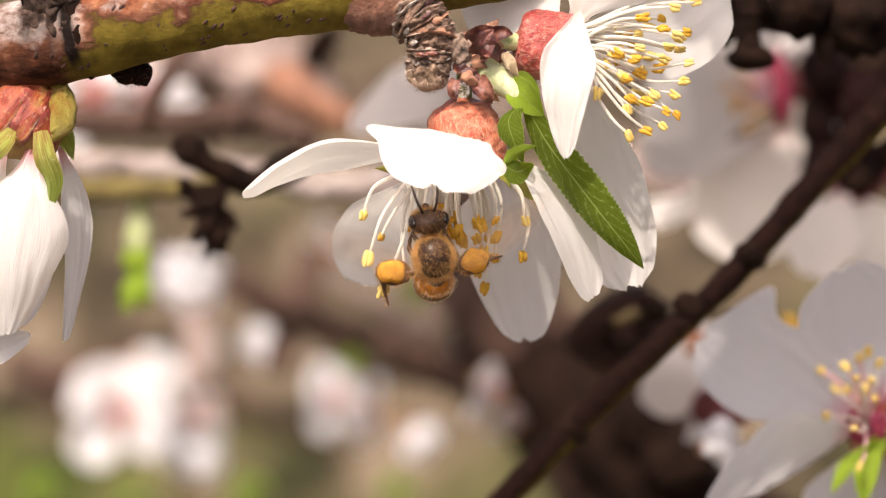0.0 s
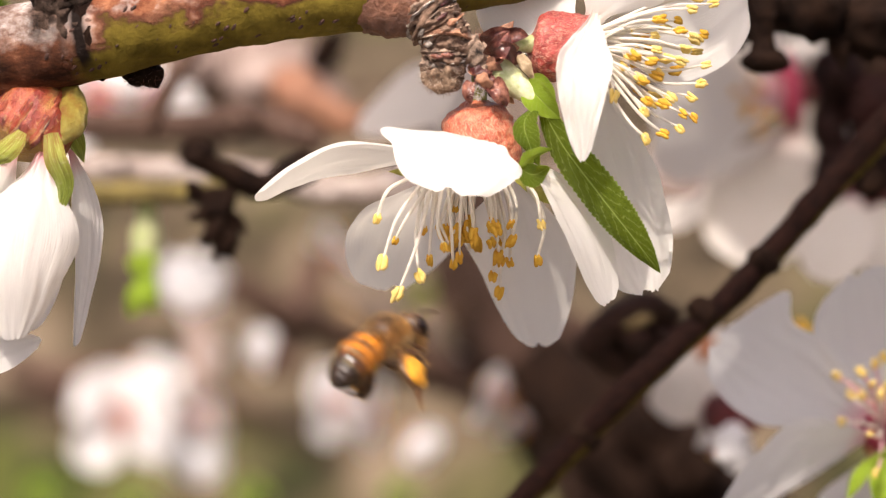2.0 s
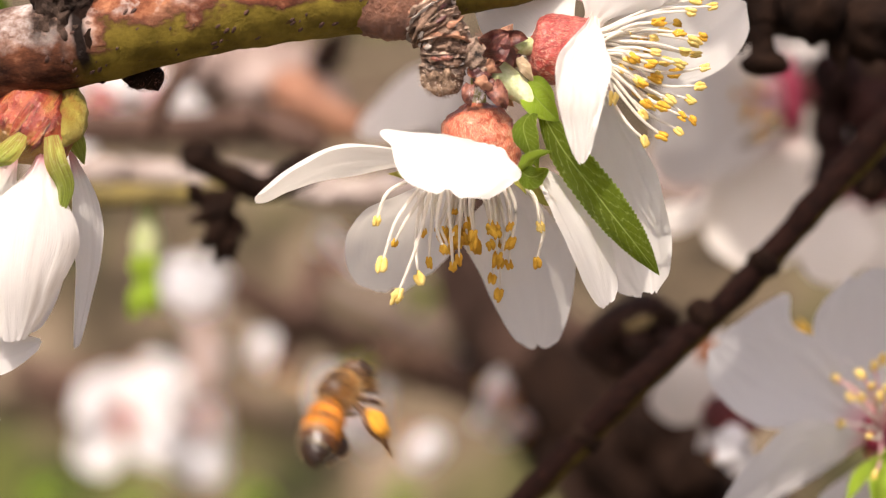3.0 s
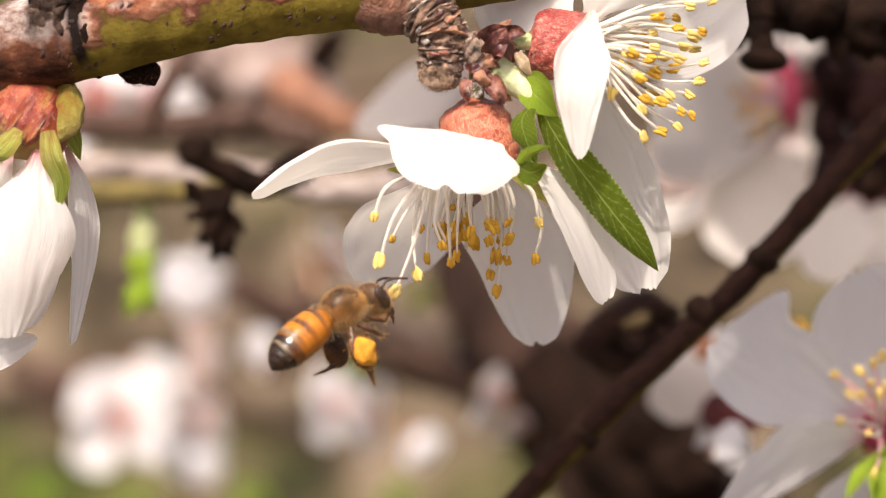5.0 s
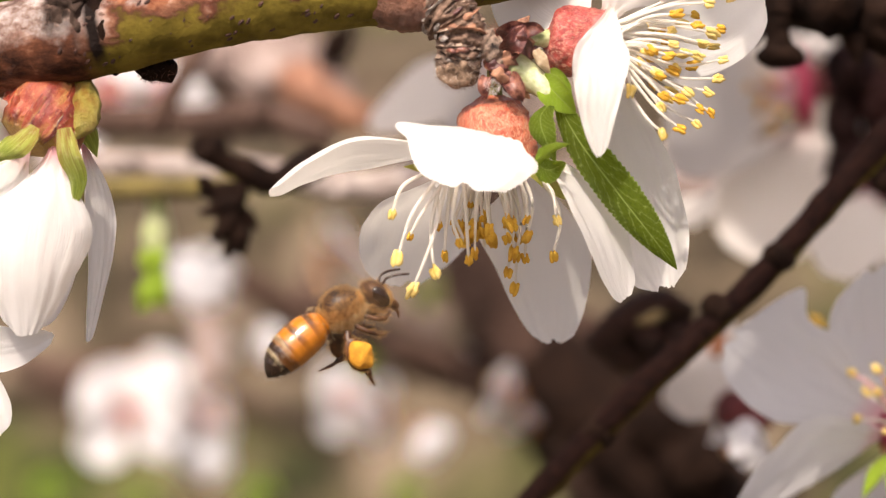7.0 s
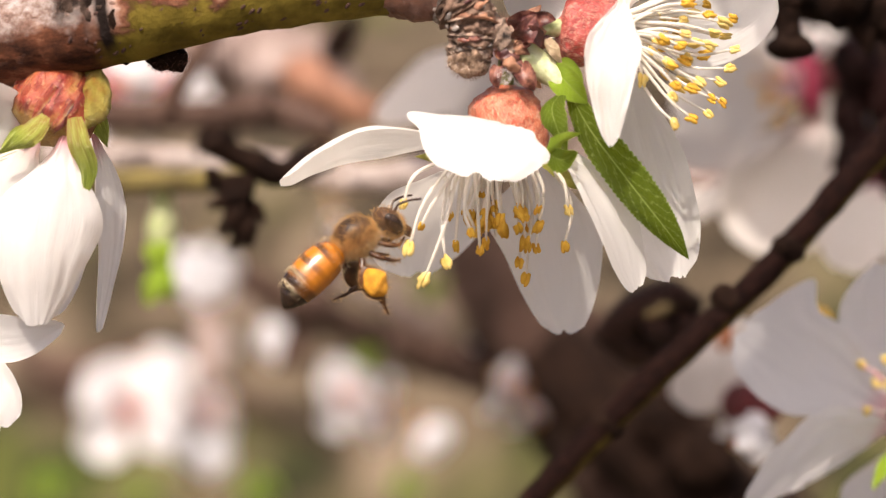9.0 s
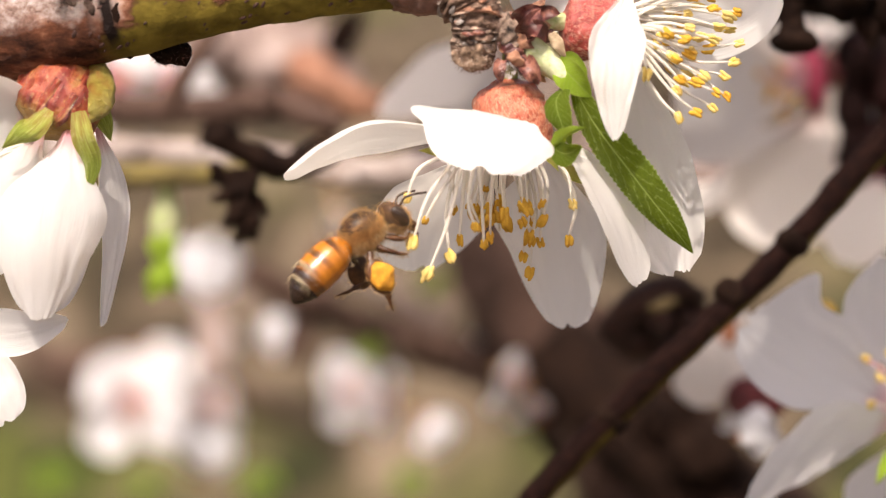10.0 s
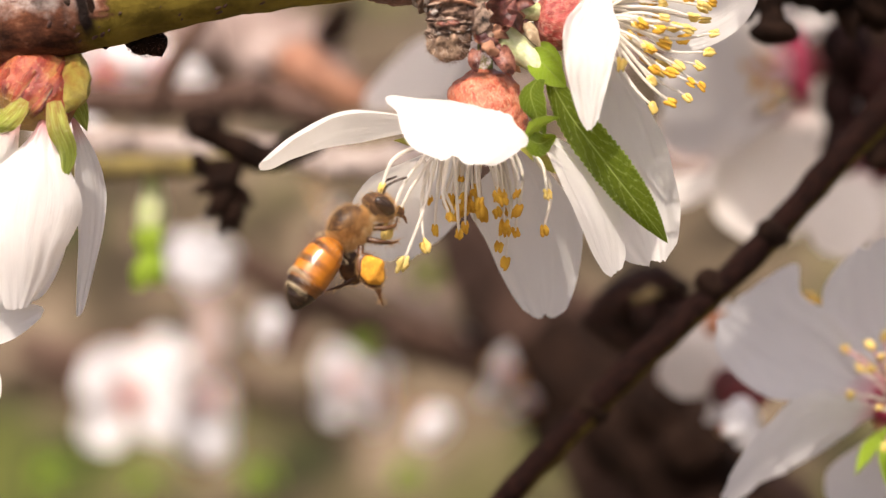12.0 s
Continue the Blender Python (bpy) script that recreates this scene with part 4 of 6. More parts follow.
def front_blossom():
    """The blossom that the bee visits: it hangs open, its mouth down and to the side."""
    fl = thing("almond_blossom", (2.84, 11.60, 0.00), "white almond blossom hanging from the spur, with orange calyx", "blossom", "almond blossoms")
    part("stalk", tube(B(), [(3.06, 13.34, 0.60), (2.93, 12.24, 0.40), (2.76, 10.93, 0.00)], [0.75, 0.62, 0.8], 12, 10), STALK, fl)
    cal = tube(B(), [(2.58, 11.33, 0.00), (2.71, 10.49, 0.00), (2.93, 8.92, 0.20), (3.72, 6.91, 0.60), (4.25, 5.70, 1.00)], [1.1, 2.3, 2.85, 2.9, 2.6, 2.2], 60, 60, rough=0.16, grain=1.6, up=(0, 0, 1))
    part("calyx", cal, CALYX, fl, "wrinkled orange calyx")
    petal(fl, [(3.69, 6.37, 2.40), (2.26, 8.39, 4.40), (1.20, 7.14, 7.60), (0.42, 3.84, 9.80)], (.96, -.28, .1), (.96, -.28, .1), 5.0, cup=-.2, notch=.05, ruffle=.06, seed=1, nu=44, nv=32, corner=(.40, .44, .14))
    petal(fl, [(0.71, 6.93, 0.00), (-3.73, 7.33, 0.00), (-8.18, 7.16, 0.00), (-11.70, 5.72, 0.50), (-14.77, 3.63, 1.00)], (0.05, .56, .83), (.1, .50, .86), 3.3, cup=.06, roll=(0, -.5), notch=.0, taper=.25, ruffle=.035, seed=2, nu=36, nv=26, pleat=.009)
    petal(fl, [(1.40, 5.69, -3.00), (-0.83, 4.27, -6.00), (-2.91, 1.08, -10.00), (-4.20, -3.86, -14.00)], (-.85, -.3, .2), (-.85, -.45, .1), 5.4, cup=.16, ruffle=.06, seed=3, nu=36, nv=26, corner=(.28, .80, .16))
    petal(fl, [(5.23, 6.36, -3.00), (6.49, 2.35, -7.00), (7.40, -2.76, -10.50), (8.19, -8.71, -14.00)], (.96, -.15, .1), (.98, -.1, .15), 4.3, cup=.1, ruffle=.05, notch=.02, taper=.32, seed=4, nu=36, nv=26, corner=(.58, .32, .16))
    petal(fl, [(6.47, 6.69, 0.50), (8.86, 4.45, 1.60), (11.09, 0.70, 2.00), (13.03, -4.73, 1.20)], (.45, .25, -.85), (.55, .15, -.8), 3.2, cup=.14, notch=0, ruffle=.07, seed=5, nu=36, nv=26)
    for pts, w in (([(-0.62, 6.23, 1.00), (-2.16, 5.69, 1.50), (-4.16, 5.88, 1.00)], .75), ([(6.49, 5.29, 0.00), (8.02, 4.12, 0.50), (9.64, 3.14, 1.00)], .7), ([(5.54, 6.20, 2.00), (6.18, 5.30, 2.80), (6.61, 4.20, 3.00)], .7)):
        petal(fl, pts, (0.1, .7, .5), (0.1, .5, .6), w, SEPAL, "sepal", shape="sepal", cup=.3, nu=10, nv=8)
    rnd = random.Random(3)
    # the outer stamens, each where it hangs, then the inner cluster
    for k, (root, mid, end, tip, pale) in enumerate(FRONT_STAMENS):
        stamen(fl, [root, mid, end], 0.15, tip, pale, seed=k)
    for k in range(24):
        x, y = rnd.gauss(0, 1.0), rnd.gauss(0, 0.9)
        root = Vector((2.04, 5.47, 0.00)) + Vector((x * 0.7, 0, rnd.uniform(-1.5, 2)))
        end = Vector((1.96, 1.16, 0.00)) + Vector((x * 1.5, y * 1.0, rnd.uniform(-2.5, 2)))
        stamen(fl, [root, (root + end) / 2 + Vector((rnd.uniform(-.4, .4), .4, rnd.uniform(-.3, .6))), end], 0.12, rnd.uniform(0.36, 0.56), seed=50 + k)
    stamen(fl, [(2.40, 5.38, 0.00), (2.32, 2.72, -1.00), (2.14, -0.31, -1.00)], 0.16, anther=False)
    return fl


FRONT_STAMENS = [
    ((-1.71, 5.66, 2.50), (-4.10, 4.41, 3.50), (-4.98, 2.31, 3.50), .42, True), ((-1.40, 5.08, 3.00), (-3.44, 2.22, 4.00), (-4.53, -1.05, 4.00), .58, True),
    ((-1.06, 4.69, 1.00), (-2.73, 2.25, 1.50), (-3.62, 0.57, 1.50), .32, False), ((-0.79, 4.88, 2.00), (-1.84, 0.48, 3.00), (-3.33, -3.46, 3.00), .55, True),
    ((-1.42, 4.25, 1.00), (-2.03, 0.93, 1.50), (-1.76, -2.16, 2.00), .5, True), ((-1.87, 4.49, 0.00), (-1.42, 2.93, 0.50), (-1.37, 1.46, 0.50), .38, False),
    ((-0.53, 4.69, 1.00), (-0.79, 1.81, 1.50), (-0.97, -0.93, 1.00), .36, False), ((-0.40, 4.69, 1.00), (-0.27, 2.26, 1.00), (0.62, 0.04, 1.00), .4, False),
    ((0.48, 4.66, 2.00), (0.70, 1.80, 2.50), (0.88, -1.28, 2.00), .4, False), ((0.71, 4.71, 0.00), (0.27, 3.16, 0.00), (-0.18, 1.73, 0.00), .34, False),
    ((0.98, 4.71, 0.00), (0.71, 2.93, 0.00), (0.53, 1.47, 0.00), .4, False), ((1.24, 4.58, 0.00), (1.16, 3.82, 0.00), (1.07, 3.07, 0.00), .34, False),
    ((3.71, 4.69, 1.00), (3.70, 3.13, 1.50), (3.88, 1.81, 1.50), .52, False), ((4.78, 4.91, 1.00), (5.37, 3.34, 2.00), (5.41, 1.89, 2.00), .4, False),
    ((5.13, 5.13, 1.00), (5.84, 3.14, 1.00), (5.48, 0.57, 1.00), .5, False), ((4.96, 4.96, -1.00), (5.45, 1.83, -1.00), (5.32, -1.12, -1.00), .42, False),
    ((4.29, 4.96, -1.00), (5.00, 1.83, -1.00), (4.69, -0.94, -1.00), .42, False), ((6.01, 5.35, 1.00), (7.30, 4.00, 2.00), (7.66, 1.89, 2.00), .46, True),
    ((6.27, 5.38, 0.00), (8.04, 2.27, 0.00), (7.51, -0.93, 0.00), .42, False), ((3.84, 4.73, -1.00), (4.31, 0.94, -2.00), (4.04, -2.20, -2.00), .5, False),
    ((4.20, 4.73, -1.00), (4.78, 0.50, -3.00), (4.60, -3.47, -3.00), .48, False), ((0.04, 4.64, 3.00), (-0.35, 1.79, 4.00), (0.17, 0.04, 4.00), .38, False)]
front_blossom()


def side_blossom():
    """The blossom beyond the bud scales: it faces sideways."""
    fl = thing("almond_blossom", (6.93, 15.87, 0.00), "white almond blossom facing sideways, crimson calyx, many stamens", "blossom", "almond blossoms")
    part("stalk", tube(B(), [(5.38, 16.13, 0.00), (6.27, 15.96, 0.00), (7.38, 15.78, 0.00)], [0.55, 0.5, 0.6], 10, 8), STALK, fl)
    part("calyx", tube(B(), [(6.93, 15.87, 0.00), (7.47, 15.78, 0.00), (8.92, 15.67, 0.30), (10.46, 15.73, 0.60), (11.85, 15.79, 1.00)], [0.9, 2.1, 2.75, 2.75, 2.45, 2.25], 60, 60, rough=0.20, grain=1.5, seed=7), CALYX_CRIMSON, fl, "wrinkled crimson calyx")
    part("throat", tube(B(), [(11.14, 15.79, 1.00), (11.93, 15.87, 1.10), (12.20, 15.87, 1.10)], [1.9, 2.0, 1.5], 24, 8, rough=.1), PALE_STEM, fl, "pale green throat")
    petal(fl, [(11.89, 17.97, 3.20), (11.15, 15.17, 5.40), (10.65, 11.43, 6.60), (10.72, 6.24, 6.20)], (.90, .12, -.3), (.92, .12, .3), 2.3, taper=.55, cup=.3, notch=.0, ruffle=.22, seed=11, nu=36, nv=26)
    petal(fl, [(10.57, 16.61, -1.50), (8.64, 18.14, -3.50), (6.64, 20.05, -4.50), (4.37, 22.83, -5.00)], (.55, .8, .0), (.6, .78, .2), 4.6, cup=.1, seed=12, nu=30, nv=22)
    petal(fl, [(11.94, 16.66, -2.00), (15.81, 17.86, -5.50), (20.06, 18.68, -7.00), (24.51, 20.93, -6.50)], (.35, .92, .1), (.30, .94, .2), 5.0, cup=.16, seed=13, nu=36, nv=26)
    petal(fl, [(11.69, 14.82, -1.50), (13.00, 9.59, -4.50), (14.93, 2.79, -6.00), (16.72, -4.07, -5.50)], (.94, -.30, .2), (.92, -.25, .35), 4.0, cup=.12, notch=.012, ruffle=.10, roll=(0, .3), pleat=.05, seed=14, nu=40, nv=30)
    petal(fl, [(11.91, 17.82, 0.00), (13.53, 21.27, 1.00), (15.74, 25.25, 1.00)], (.8, .4, .3), (.8, .4, .3), 4.6, cup=.12, seed=15)
    petal(fl, [(11.55, 19.90, -3.00), (11.35, 20.85, -3.50), (11.15, 22.72, -4.00)], (1, 0, .2), (1, 0, .2), 2.2, PETAL_PINK, cup=.1, seed=16, nu=12, nv=10)
    petal(fl, [(11.94, 18.00, -2.00), (13.32, 19.17, -2.50), (13.90, 20.35, -3.00)], (.7, .5, .3), (.7, .5, .3), .8, SEPAL, "sepal", shape="sepal", nu=10, nv=8)
    ends = SIDE_ANTHERS
    rnd = random.Random(21)
    for k, (end, bend) in enumerate(ends):
        e = Vector(end)
        root = Vector((11.66, 15.86, 1.20)) + Vector((rnd.uniform(-.1, .3), (e.y - 15.5) * 0.22 + rnd.uniform(-.5, .5), rnd.uniform(-1.4, 1.4)))
        mid = root.lerp(e, 0.55) + Vector((0.3, bend, rnd.uniform(.2, .8)))
        stamen(fl, [root, mid, e], 0.13, rnd.uniform(.40, .54), k % 5 < 3, seed=80 + k)
    for k in range(16):
        e = Vector((17.38, 14.36, 0.00)) + Vector((rnd.gauss(0, 1.8), rnd.gauss(.6, 2.1), rnd.uniform(-2.5, 2)))
        root = Vector((11.77, 15.89, 0.80)) + Vector((0, (e.y - 14.5) * .25, rnd.uniform(-1.4, 1.2)))
        stamen(fl, [root, root.lerp(e, .5) + Vector((.2, .25, .3)), e], .11, rnd.uniform(.34, .46), k % 2 == 0, skin=FILAMENT, seed=160 + k)
    return fl


SIDE_ANTHERS = [((19.27, 18.52, 2.00), .5), ((21.14, 18.97, 1.00), .6), ((19.91, 19.60, 0.00), .6), ((16.72, 17.55, 3.00), .5), ((18.43, 16.85, 2.00), .5), ((19.63, 16.32, 1.00), .4), ((18.92, 15.40, 2.00), .3), ((16.54, 15.28, 3.00), .3),
                ((14.75, 14.84, 3.00), .2), ((16.11, 14.36, 3.00), .1), ((18.43, 14.47, 2.00), .1), ((17.33, 14.65, 2.00), .2), ((15.14, 13.17, 3.00), 0), ((16.54, 13.33, 2.00), 0), ((15.41, 12.82, 3.00), -.1), ((20.52, 14.19, 1.00), -1.0),
                ((20.16, 12.74, 1.00), -1.1), ((13.24, 11.80, 4.00), -.1), ((15.76, 11.34, 3.00), -.2), ((16.98, 11.07, 3.00), -.3), ((17.69, 11.66, 2.00), -.3), ((19.37, 11.76, 1.00), -.6), ((15.58, 10.42, 3.00), -.4),
                ((18.65, 10.38, 2.00), -.6), ((17.03, 8.80, 3.00), -.9), ((18.39, 9.28, 2.00), -.9), ((15.68, 8.40, 4.00), -1.0), ((17.42, 17.16, 0.00), .4), ((15.82, 16.27, 0.00), .4), ((18.18, 13.82, 0.00), .1), ((16.71, 12.13, 0.00), -.1),
                ((13.90, 14.12, 2.00), .1), ((14.86, 16.85, 1.00), .5)]
side_blossom()


def leaf_spray():
    sh = thing("leaf_shoot", (4.25, 13.97, 1.00), "fresh green leaf shoot, serrated leaf pointing down", "leaf")
    part("stalk", tube(B(), [(3.80, 14.37, 1.00), (5.20, 13.09, 1.60), (6.86, 11.75, 2.00), (8.18, 10.34, 2.00)], [1.0, 1.1, 0.85, 0.4], 16, 20, rough=.08, grain=1), PALE_STEM, sh, "thick pale green stalk")
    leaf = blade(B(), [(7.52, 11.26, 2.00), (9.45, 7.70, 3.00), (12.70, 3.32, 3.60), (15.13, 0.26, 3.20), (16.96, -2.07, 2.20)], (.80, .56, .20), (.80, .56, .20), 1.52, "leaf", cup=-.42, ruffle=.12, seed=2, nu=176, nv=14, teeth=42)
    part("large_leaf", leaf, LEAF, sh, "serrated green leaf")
    part("bract", blade(B(), [(6.42, 12.80, 2.00), (7.62, 11.42, 3.00), (9.13, 9.92, 2.50)], (.6, .75, .2), (.7, .6, .4), 1.15, "leaf", cup=.5, ruffle=.1, nu=18, nv=10), LEAF_PALE, sh, "bright green bract")
    part("bract", blade(B(), [(6.89, 13.30, 1.20), (7.96, 12.36, 2.00), (8.84, 11.04, 2.00)], (.6, .75, .2), (.7, .6, .4), .8, "leaf", cup=.5, ruffle=.1, nu=18, nv=10), LEAF_PALE, sh, "bright green bract")
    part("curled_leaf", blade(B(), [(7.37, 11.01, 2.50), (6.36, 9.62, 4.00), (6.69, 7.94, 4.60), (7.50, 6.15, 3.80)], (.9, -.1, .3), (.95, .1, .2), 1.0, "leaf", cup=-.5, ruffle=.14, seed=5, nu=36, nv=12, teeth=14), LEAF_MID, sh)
    # paler leaf material paints the light on this upper fold; the lower stays darker
    part("curled_leaf", blade(B(), [(5.89, 6.02, 5.20), (6.94, 6.81, 6.00), (8.48, 7.49, 5.20)], (.2, .7, .6), (.2, .7, .6), .62, "leaf", cup=-.5, ruffle=.14, seed=6, nu=36, nv=12, teeth=14), LEAF_PALE, sh, "upper fold of a curled leaf, its sunlight put into paler green")
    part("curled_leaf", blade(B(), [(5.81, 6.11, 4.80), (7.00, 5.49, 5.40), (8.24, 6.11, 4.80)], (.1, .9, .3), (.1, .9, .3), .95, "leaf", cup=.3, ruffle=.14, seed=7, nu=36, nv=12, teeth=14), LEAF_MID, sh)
    return sh


leaf_spray()


def left_blossom():
    """The blossom under the branch, seen from behind: petals hang like a skirt."""
    fl = thing("almond_blossom", (-30.48, 12.96, -0.50), "white almond blossom hanging under the branch, glossy red-green calyx", "blossom", "almond blossoms")
    part("stalk", tube(B(), [(-29.67, 14.39, -0.50), (-30.04, 13.41, -0.50), (-30.57, 12.29, -0.50)], [0.9, 0.9, 1.3], 12, 10), STALK, fl)
    part("calyx", tube(B(), [(-29.95, 13.19, -0.50), (-30.70, 12.17, -0.50), (-31.75, 10.49, -0.10), (-32.49, 8.92, 0.30), (-32.98, 7.94, 0.50)], [1.2, 2.6, 3.5, 3.5, 3.0], 40, 40, rough=.22, grain=.6, seed=5, up=(0, 0, 1)), CALYX_GLOSS, fl, "glossy crimson calyx")
    part("lobe", tube(B(), [(-29.86, 13.10, 0.10), (-28.80, 11.43, 1.50), (-28.79, 9.63, 1.90), (-29.59, 8.15, 1.90)], [.5, 1.05, 1.2, .5], 28, 36, rough=.22, grain=1.1, flat=.75, up=(0, 0, 1)), SEPAL_RED, fl, "glossy olive calyx lobe")
    line = [Vector(p) for p in ((-30.12, 12.88, -0.50), (-30.81, 11.80, -0.40), (-31.75, 10.36, -0.10), (-32.49, 8.92, 0.30), (-32.89, 8.11, 0.50))]
    for th in (-68, -38, -8, 22, 52):
        out = Vector((.84, -.54, 0)) * math.sin(radians(th)) + Vector((0, 0, 1)) * math.cos(radians(th))
        pts = [p + out * (r - .22) for p, r in zip(line, (1.6, 2.75, 3.45, 3.45, 3.1))]
        part("rib", tube(B(), pts, [.2, .42, .5, .42, .25], 12, 26, rough=.16, grain=1.4, seed=th), CALYX_GLOSS, fl)
    for pts, w, mat in (([(-32.42, 8.97, 3.90), (-33.79, 7.34, 4.70), (-35.82, 5.92, 4.30)], 1.2, SEPAL_VEINED), ([(-30.14, 8.75, 3.90), (-29.68, 6.76, 4.70), (-28.98, 4.62, 4.10), (-29.55, 2.15, 3.50)], 1.0, SEPAL_VEINED),
                        ([(-29.95, 9.84, -0.50), (-28.86, 8.49, -0.10), (-28.15, 6.64, -0.50)], .95, SEPAL_VEINED)):
        petal(fl, pts, (1, .15, .2), (1, .1, -.1), w * .9, mat, "sepal", shape="sepal", cup=-.3, ruffle=.2, nu=24, nv=14, seed=w)
    petal(fl, [(-30.89, 7.59, 2.50), (-31.62, 3.53, 4.50), (-32.53, -1.69, 4.70), (-33.17, -7.48, 3.10)], (.98, 0, .1), (.98, .05, -.2), 4.4, PETAL_ROSY, cup=-.5, taper=.36, notch=0, pleat=.04, ruffle=.08, seed=21, nu=40, nv=28)
    petal(fl, [(-29.30, 7.73, -1.00), (-28.39, 4.08, -1.50), (-28.16, -0.86, -2.10), (-29.16, -8.24, -2.50)], (.8, 0, -.6), (.7, .1, -.7), 1.9, PETAL_ROSY, cup=-.25, roll=(.7, 0), notch=0, taper=.5, pleat=.08, ruffle=.08, seed=22, nu=36, nv=20)
    petal(fl, [(-31.29, 8.26, 0.00), (-31.06, 3.14, 0.90), (-31.52, -1.72, 0.90), (-32.78, -6.86, 0.50)], (.95, 0, -.3), (.95, 0, -.3), 2.2, PETAL_ROSY, cup=-.2, seed=23)
    petal(fl, [(-33.87, 9.36, 0.50), (-36.16, 8.82, 2.50), (-39.46, 7.02, 3.50), (-42.09, 4.85, 3.50)], (.2, .9, .3), (.2, .9, .2), 4.6, PETAL_ROSY, cup=-.2, seed=24)
    petal(fl, [(-33.25, 7.98, 1.50), (-34.84, 3.99, 2.50), (-36.16, 0.48, 2.50), (-37.22, -3.93, 1.50)], (.95, .2, -.2), (.95, .2, -.2), 3.0, PETAL_ROSY, cup=-.2, seed=25)
    rnd = random.Random(9)
    for k in range(10):
        e = Vector((-36.34, 4.24, 1.50)) + Vector((rnd.uniform(-2, 1.4), rnd.uniform(-1.4, 1.4), rnd.uniform(-1, 1.5)))
        r = Vector((-33.92, 6.66, 1.50)) + Vector((0, rnd.uniform(-.8, .8), rnd.uniform(-.8, .8)))
        stamen(fl, [r, r.lerp(e, .5) + Vector((0, .5, 0)), e], .12, .42, k % 2 == 0, seed=k)
    return fl


left_blossom()


def low_left_blossom():
    fl = thing("almond_blossom", (-40.79, -9.88, -3.00), "white almond blossom with broad plain petals", "blossom", "almond blossoms")
    part("calyx", tube(B(), [(-43.69, -9.11, -6.00), (-42.56, -9.52, -5.00), (-40.99, -9.70, -4.00)], [1.5, 2.6, 2.4], 20, 12, rough=.3), CALYX_RED, fl)
    petal(fl, [(-40.79, -8.98, -3.00), (-37.51, -8.31, 0.00), (-34.23, -8.00, 1.00), (-31.22, -7.16, 1.00)], (.2, .9, .3), (.3, .85, .4), 2.15, cup=.15, notch=0, taper=.55, seed=31, nu=30, nv=20)
    petal(fl, [(-42.05, -9.43, -3.00), (-39.00, -11.01, 1.00), (-37.13, -12.93, 2.00), (-35.81, -15.35, 2.00)], (.8, .55, .1), (.85, .5, .1), 3.0, cup=.15, notch=.03, ruffle=.16, seed=32, nu=30, nv=20)
    petal(fl, [(-42.35, -9.48, -4.00), (-42.59, -12.59, -3.00), (-43.04, -16.65, -3.00)], (1, .1, .1), (1, .1, .1), 4.0, cup=.15, seed=33)


low_left_blossom()


def low_right_blossom():
    """The blossom beyond the slanting twig's foot, turned towards the lens, a little out of focus."""
    fl = thing("almond_blossom", (43.07, -17.05, -40.00), "open white almond blossom with rosy centre and pale stamens", "blossom", "almond blossoms")
    part("calyx", tube(B(), [(47.29, -19.28, -48.00), (45.07, -18.39, -45.00), (42.45, -17.39, -41.00)], [1.6, 3.0, 3.2], 24, 16, rough=.3), CALYX_RED, fl)
    part("throat", lump(B(), (41.23, -17.33, -38.00), (2.0, 2.0, 1.6), rough=.3), ROSE, fl, "crimson throat")
    petal(fl, [(40.76, -16.71, -39.00), (35.14, -13.93, -37.00), (30.00, -11.15, -34.00), (24.68, -8.28, -31.00)], (-.45, -.83, -.33), (-.35, -.88, -.30), 5.0, PETAL_PINK, cup=.08, ruffle=.05, notch=.03, corner=(.85, .86, .09), seed=41, nu=36, nv=26)
    petal(fl, [(42.72, -15.78, -41.00), (41.12, -10.55, -38.00), (39.12, -6.20, -34.00), (37.42, -2.10, -30.00)], (-.95, .1, 0), (-.95, -.15, .2), 5.4, PETAL_PINK, cup=.12, ruffle=.06, seed=42, nu=30, nv=22)
    petal(fl, [(40.59, -17.70, -38.00), (35.37, -19.30, -35.00), (29.75, -21.90, -32.00), (24.47, -25.80, -30.00)], (.42, .78, .45), (.5, .74, .45), 6.2, PETAL_PINK, cup=.2, ruffle=.09, seed=43, nu=36, nv=26)
    petal(fl, [(41.65, -18.49, -38.00), (41.08, -23.31, -44.00), (40.99, -28.90, -50.00)], (1, .1, 0), (1, 0, .1), 5.0, PETAL_PINK, cup=.15, seed=44)
    petal(fl, [(43.25, -16.31, -41.00), (46.28, -13.31, -40.00), (49.60, -9.49, -38.00)], (.6, .8, 0), (.6, .8, 0), 5.5, PETAL_PINK, cup=.15, seed=45)
    part("leaf", blade(B(), [(41.82, -18.34, -36.00), (39.30, -20.09, -32.00), (36.81, -23.09, -31.00)], (.7, .6, .3), (.7, .6, .3), 1.6, "leaf", cup=.4, nu=30, nv=10, teeth=10), LEAF_PALE, fl, "bright green leaf")
    part("leaf", blade(B(), [(42.35, -18.34, -36.00), (40.13, -20.43, -30.00), (39.30, -23.90, -29.00)], (.9, .3, .3), (.9, .3, .3), 1.3, "leaf", cup=.4, nu=30, nv=10, teeth=10), LEAF_PALE, fl, "bright green leaf")
    for k, (end, bend) in enumerate(LOW_ANTHERS):
        e = Vector(end)
        r = Vector((40.96, -16.53, -36.50)) + Vector((0, (e.y + 12) * .12, 0))
        stamen(fl, [r, r.lerp(e, .5) + Vector((0, bend, .8)), e], .15, .5, True, skin=FILAMENT_ROSE if k % 2 else FILAMENT, seed=k + 130)


